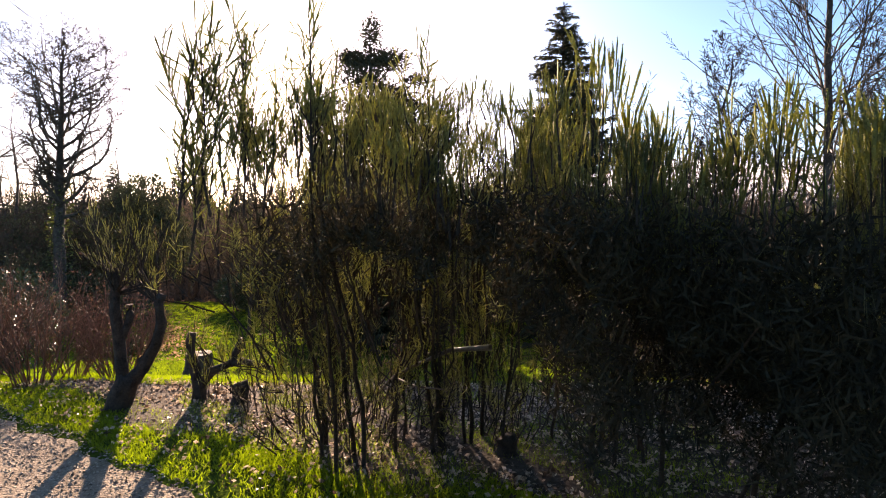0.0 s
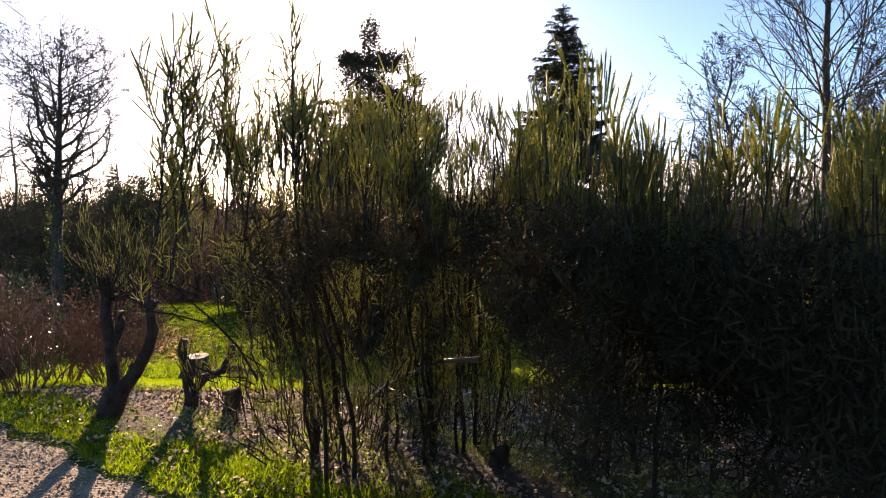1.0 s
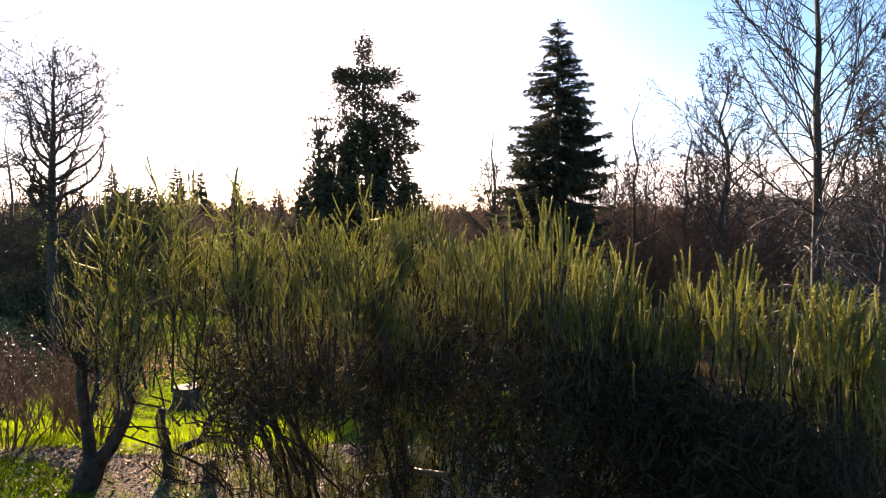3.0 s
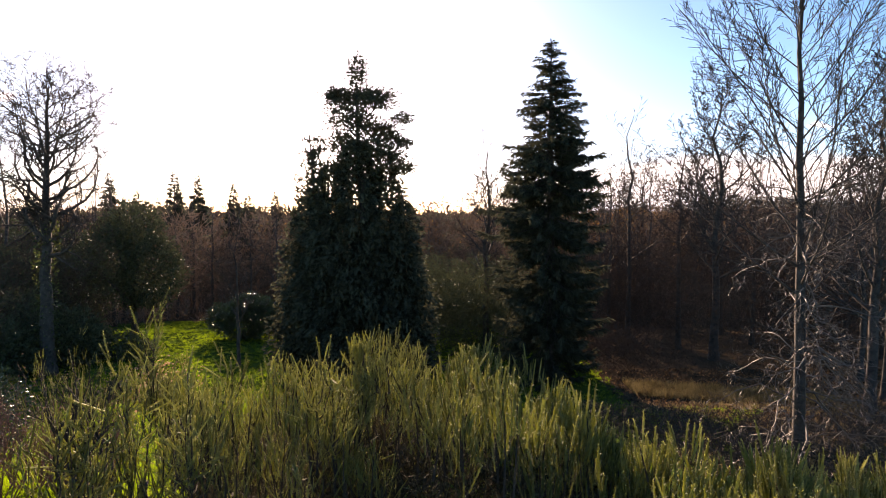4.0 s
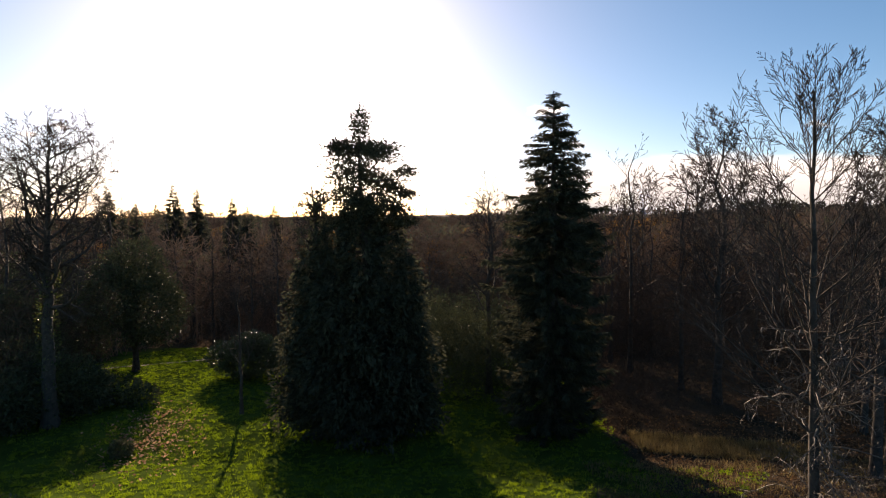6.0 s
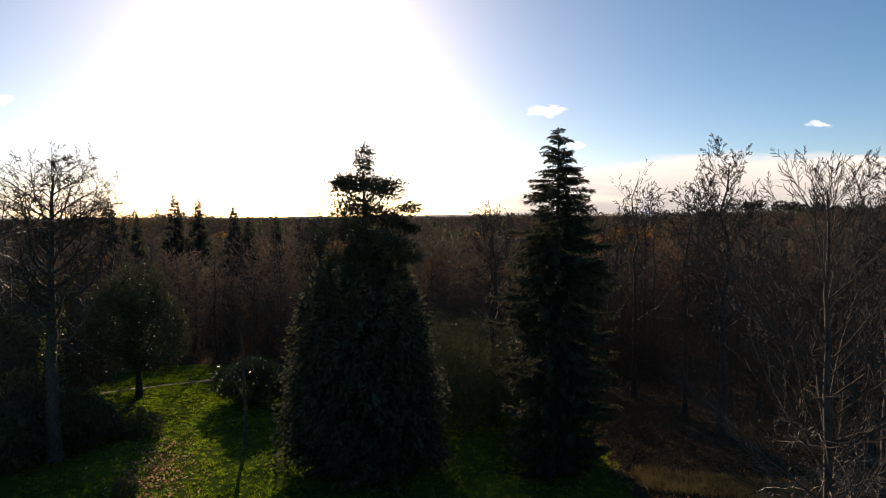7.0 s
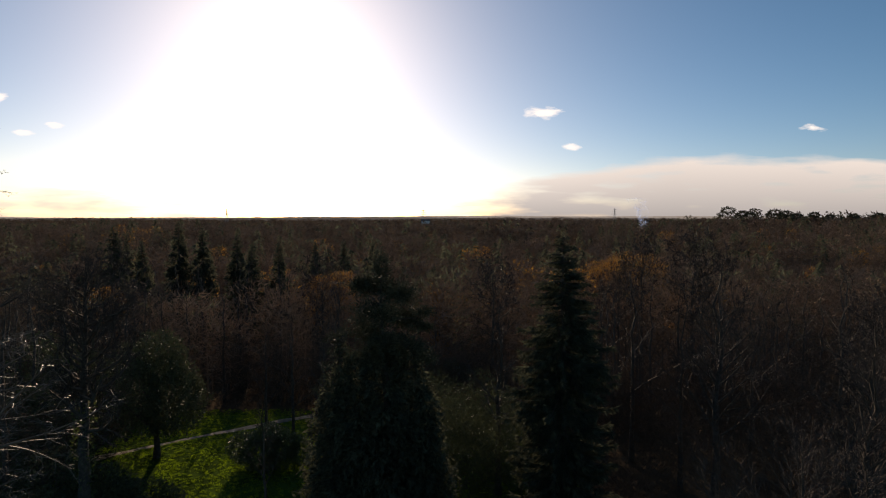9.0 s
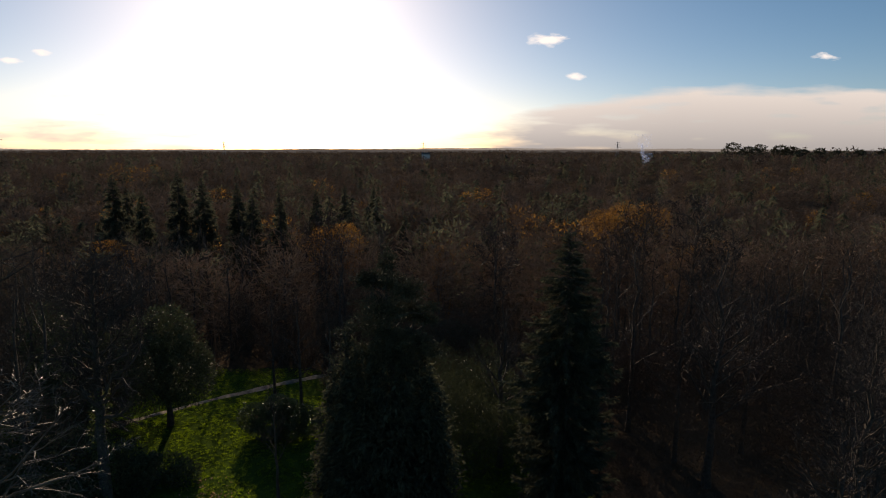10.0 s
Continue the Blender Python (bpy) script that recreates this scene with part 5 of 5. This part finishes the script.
def far_house(x, y, w, h):
    ob = thing("far_house", "small pale house among distant trees", "house", (x, y, float(gz(x, y)) + 9), "distant pale houses")
    V = np.array([[-w, -4, -9], [w, -4, -9], [w, 4, -9], [-w, 4, -9], [-w, -4, h], [w, -4, h], [w, 4, h], [-w, 4, h]], float)
    part("wall", (V, np.array([[0, 1, 5, 4], [1, 2, 6, 5], [2, 3, 7, 6], [3, 0, 4, 7]])), M_WALL, ob)
    V = np.array([[-w - .5, -4.6, h], [w + .5, -4.6, h], [w + .5, 4.6, h], [-w - .5, 4.6, h], [-w - .5, 0, h + 4], [w + .5, 0, h + 4]], float)
    part("roof", (V, np.array([[0, 1, 5, 4], [3, 4, 5, 2], [0, 4, 3, 3 - 3], [1, 2, 5, 1]])[:2]), M_ROOF, ob)


far_house(-30, 1250, 9, 7)
far_house(420, 1150, 7, 6)


def smoke_plume(x, y, w, h):
    """Thin blue bonfire smoke: a few crossed, wavy sheets that let most light through."""
    m = bpy.data.materials.new("thin_smoke")
    m.use_nodes = True
    n, l = m.node_tree.nodes, m.node_tree.links
    n.remove(n["Principled BSDF"])
    tl, tr, mx = n.new("ShaderNodeBsdfTranslucent"), n.new("ShaderNodeBsdfTransparent"), n.new("ShaderNodeMixShader")
    tl.inputs["Color"].default_value = (0.35, 0.50, 0.85, 1)
    geo, nz, cut = n.new("ShaderNodeNewGeometry"), n.new("ShaderNodeTexNoise"), n.new("ShaderNodeMapRange")
    nz.inputs["Scale"].default_value, nz.inputs["Detail"].default_value = 0.22, 5.0
    l.new(geo.outputs["Position"], nz.inputs["Vector"])
    cut.inputs["From Min"].default_value, cut.inputs["From Max"].default_value, cut.inputs["To Max"].default_value = 0.46, 0.8, 0.2
    l.new(nz.outputs["Fac"], cut.inputs["Value"])
    l.new(cut.outputs["Result"], mx.inputs["Fac"])
    l.new(tr.outputs[0], mx.inputs[1])
    l.new(tl.outputs[0], mx.inputs[2])
    l.new(mx.outputs[0], n["Material Output"].inputs["Surface"])
    ob = thing("smoke", "thin blue bonfire smoke rising from the woods", "smoke", (x, y, float(gz(x, y)) + 6))
    u, v = np.meshgrid(np.linspace(-1, 1, 9), np.linspace(0, 1, 16))
    i = (np.arange(15)[:, None] * 9 + np.arange(8)).ravel()
    for k in range(4):
        wide = w * (0.25 + 0.75 * v) * (1 - 0.12 * k)
        V = np.stack([u * wide * math.cos(k * 0.5) + 1.5 * np.sin(v * 5 + k) - 3 * v * v, u * wide * math.sin(k * 0.5) + np.cos(v * 4 + k) + 0.6 * k, v * h], -1).reshape(-1, 3)
        part("wisp", (V, np.stack([i, i + 1, i + 10, i + 9], -1)), m, ob, smooth=True)


smoke_plume(150, 420, 8.0, 24.0)


def cloud_material(name, strength, cut):
    m = bpy.data.materials.new(name)
    m.use_nodes = True
    n, l = m.node_tree.nodes, m.node_tree.links
    n.remove(n["Principled BSDF"])
    co = n.new("ShaderNodeTexCoord")
    nz = n.new("ShaderNodeTexNoise")
    nz.inputs["Scale"].default_value, nz.inputs["Detail"].default_value = 3.0, 7.0
    geo = n.new("ShaderNodeNewGeometry")
    mp = n.new("ShaderNodeMapping")
    mp.inputs["Scale"].default_value = (0.0026, 0.0026, 0.0075)
    l.new(geo.outputs["Position"], mp.inputs["Vector"])
    l.new(mp.outputs["Vector"], nz.inputs["Vector"])
    # soft towards the rim of the sheet
    sep = n.new("ShaderNodeSeparateXYZ")
    l.new(co.outputs["UV"], sep.inputs[0])
    # clouds glow on their own: their sunlit brightness is painted as emission
    em, tr, mx = n.new("ShaderNodeEmission"), n.new("ShaderNodeBsdfTransparent"), n.new("ShaderNodeMixShader")
    em.inputs["Color"].default_value, em.inputs["Strength"].default_value = (0.94, 0.97, 1.0, 1), strength
    a = n.new("ShaderNodeMath")
    a.operation = "ADD"
    l.new(nz.outputs["Fac"], a.inputs[0])
    l.new(sep.outputs["X"], a.inputs[1])
    rng_ = n.new("ShaderNodeMapRange")
    rng_.inputs["From Min"].default_value, rng_.inputs["From Max"].default_value = cut, cut + 0.35
    l.new(a.outputs[0], rng_.inputs["Value"])
    l.new(rng_.outputs["Result"], mx.inputs["Fac"])
    l.new(tr.outputs[0], mx.inputs[1])
    l.new(em.outputs[0], mx.inputs[2])
    l.new(mx.outputs[0], n["Material Output"].inputs["Surface"])
    return m


M_CLOUD = cloud_material("thin_cloud", 1.3, 0.75)


def bank_material(name, low, high, streak):
    """A cloud bank: streaky, its light painted as emission, paler along its top."""
    m = cloud_material(name, 1.0, 0.62)
    n, l = m.node_tree.nodes, m.node_tree.links
    em = [k for k in n if k.type == "EMISSION"][0]
    sep = [k for k in n if k.type == "SEPXYZ"][0]
    mp = [k for k in n if k.type == "MAPPING"][0]
    mp.inputs["Scale"].default_value = streak
    ramp = n.new("ShaderNodeMix")
    ramp.data_type = "RGBA"
    ramp.inputs["A"].default_value, ramp.inputs["B"].default_value = (*low, 1), (*high, 1)
    l.new(sep.outputs["Y"], ramp.inputs["Factor"])
    l.new(ramp.outputs["Result"], em.inputs["Color"])
    return m


def cloud_bank(name, label, xs, tops, low, high, strong, fade, streak=(0.0005, 0.0005, 0.0030), y=4720):
    """A low bank that stands on the horizon under the outline xs, tops; fade: how its strength runs along it."""
    nx, nz = 90, 24
    X, v = np.meshgrid(np.linspace(xs[0], xs[-1], nx), np.linspace(0, 1, nz))
    top = np.interp(X, xs, tops)
    V = np.stack([X, np.full_like(X, y), -30 + v * (top + 60)], -1).reshape(-1, 3)
    i = (np.arange(nz - 1)[:, None] * nx + np.arange(nx - 1)).ravel()
    me = mesh_of(name, V, np.stack([i, i + 1, i + nx + 1, i + nx], -1), bank_material(name, low, high, streak), True)
    d = strong * np.clip((1 - v) / 0.28, 0, 1) * np.interp(X, xs, fade) - 0.22
    uv = me.uv_layers.new(name="density")
    idx = np.empty(len(me.loops), np.int32)
    me.loops.foreach_get("vertex_index", idx)
    uv.data.foreach_set("uv", np.stack([d.ravel()[idx], np.clip(v.ravel()[idx] * 1.25, 0, 1)], -1).ravel().astype(np.float32))
    tagged(new(name, me), label, "cloud", kind="structure")


cloud_bank("cloud_bank", "long pale grey cloud bank above the horizon", [0, 500, 1100, 1950, 3000, 4700], [300, 360, 450, 590, 600, 560], (0.40, 0.43, 0.47), (0.86, 0.88, 0.90), 0.75, [0.35, 0.75, 0.9, 1.0, 1.0, 1.0])
# glowing sheet that paints pinkish haze over the left horizon
cloud_bank("cloud_bank", "glowing pinkish white sheet painted as low haze", [-4700, -3600, -2600, -1600], [330, 300, 260, 200], (0.72, 0.68, 0.66), (0.92, 0.88, 0.86), 0.55, [1.0, 1.0, 0.9, 0.5])


def far_ridge(y, base, swell, shift, glow):
    """A ridge on the skyline: a long low sheet with an uneven wooded outline, its haze painted as glow."""
    x = np.linspace(-4800, 4800, 700)
    top = base + swell * (np.sin(x * 0.0011 + shift) + 0.5 * np.sin(x * 0.0029 + 2 * shift)) + 1.6 * np.sin(x * 0.021) * np.sin(x * 0.0083) + rng.uniform(0, 2.4, 700)
    V = np.concatenate([np.stack([x, np.full(700, y), np.full(700, -60.0)], -1), np.stack([x, np.full(700, y), top], -1)])
    i = np.arange(699)
    m = bpy.data.materials.new("painted_haze_glow")
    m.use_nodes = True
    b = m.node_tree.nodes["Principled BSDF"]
    # the ridge emits a flat tone that paints distance haze onto it
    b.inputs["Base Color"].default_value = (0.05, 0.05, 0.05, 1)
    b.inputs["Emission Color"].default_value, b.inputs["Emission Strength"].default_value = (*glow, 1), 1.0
    tagged(new("backdrop", mesh_of("backdrop", V, np.stack([i, i + 1, i + 701, i + 700], -1), m)), "wooded ridge sheet on the skyline, haze painted as glow", "backdrop", kind="structure")


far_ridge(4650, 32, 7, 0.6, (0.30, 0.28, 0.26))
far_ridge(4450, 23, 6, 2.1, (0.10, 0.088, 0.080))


def cloud(x, z, w, h, y=4700, dense=0.5):
    """A far sheet of thin cloud whose density fades towards its rim."""
    nx, nz = 24, 12
    u, v = np.meshgrid(np.linspace(-1, 1, nx), np.linspace(-1, 1, nz))
    V = np.stack([x + u * w / 2, np.full_like(u, y) + 60 * u * v, z + v * h / 2], -1).reshape(-1, 3)
    i = (np.arange(nz - 1)[:, None] * nx + np.arange(nx - 1)).ravel()
    F = np.stack([i, i + 1, i + nx + 1, i + nx], -1)
    me = mesh_of("cloud", V, F, M_CLOUD, True)
    uv = me.uv_layers.new(name="density")
    d = (dense * np.clip(1 - np.sqrt(u ** 2 + v ** 2), -0.2, 1)).ravel()
    idx = np.empty(len(me.loops), np.int32)
    me.loops.foreach_get("vertex_index", idx)
    uv.data.foreach_set("uv", np.stack([d[idx], d[idx]], -1).ravel().astype(np.float32))
    tagged(new("cloud", me), "thin white cloud low in the sky", "cloud", kind="structure")


for x, z, w, h, dn in ((850, 885, 420, 170, 0.75), (1080, 610, 260, 110, 0.7), (-3130, 770, 240, 110, 0.7), (-3600, 1010, 260, 150, 0.75), (-3390, 720, 330, 90, 0.6), (3080, 760, 330, 130, 0.55), (-3010, 450, 420, 80, 0.6),
                       (-2700, 300, 500, 90, 0.55)):
    cloud(x, z, w, h, dense=dn)
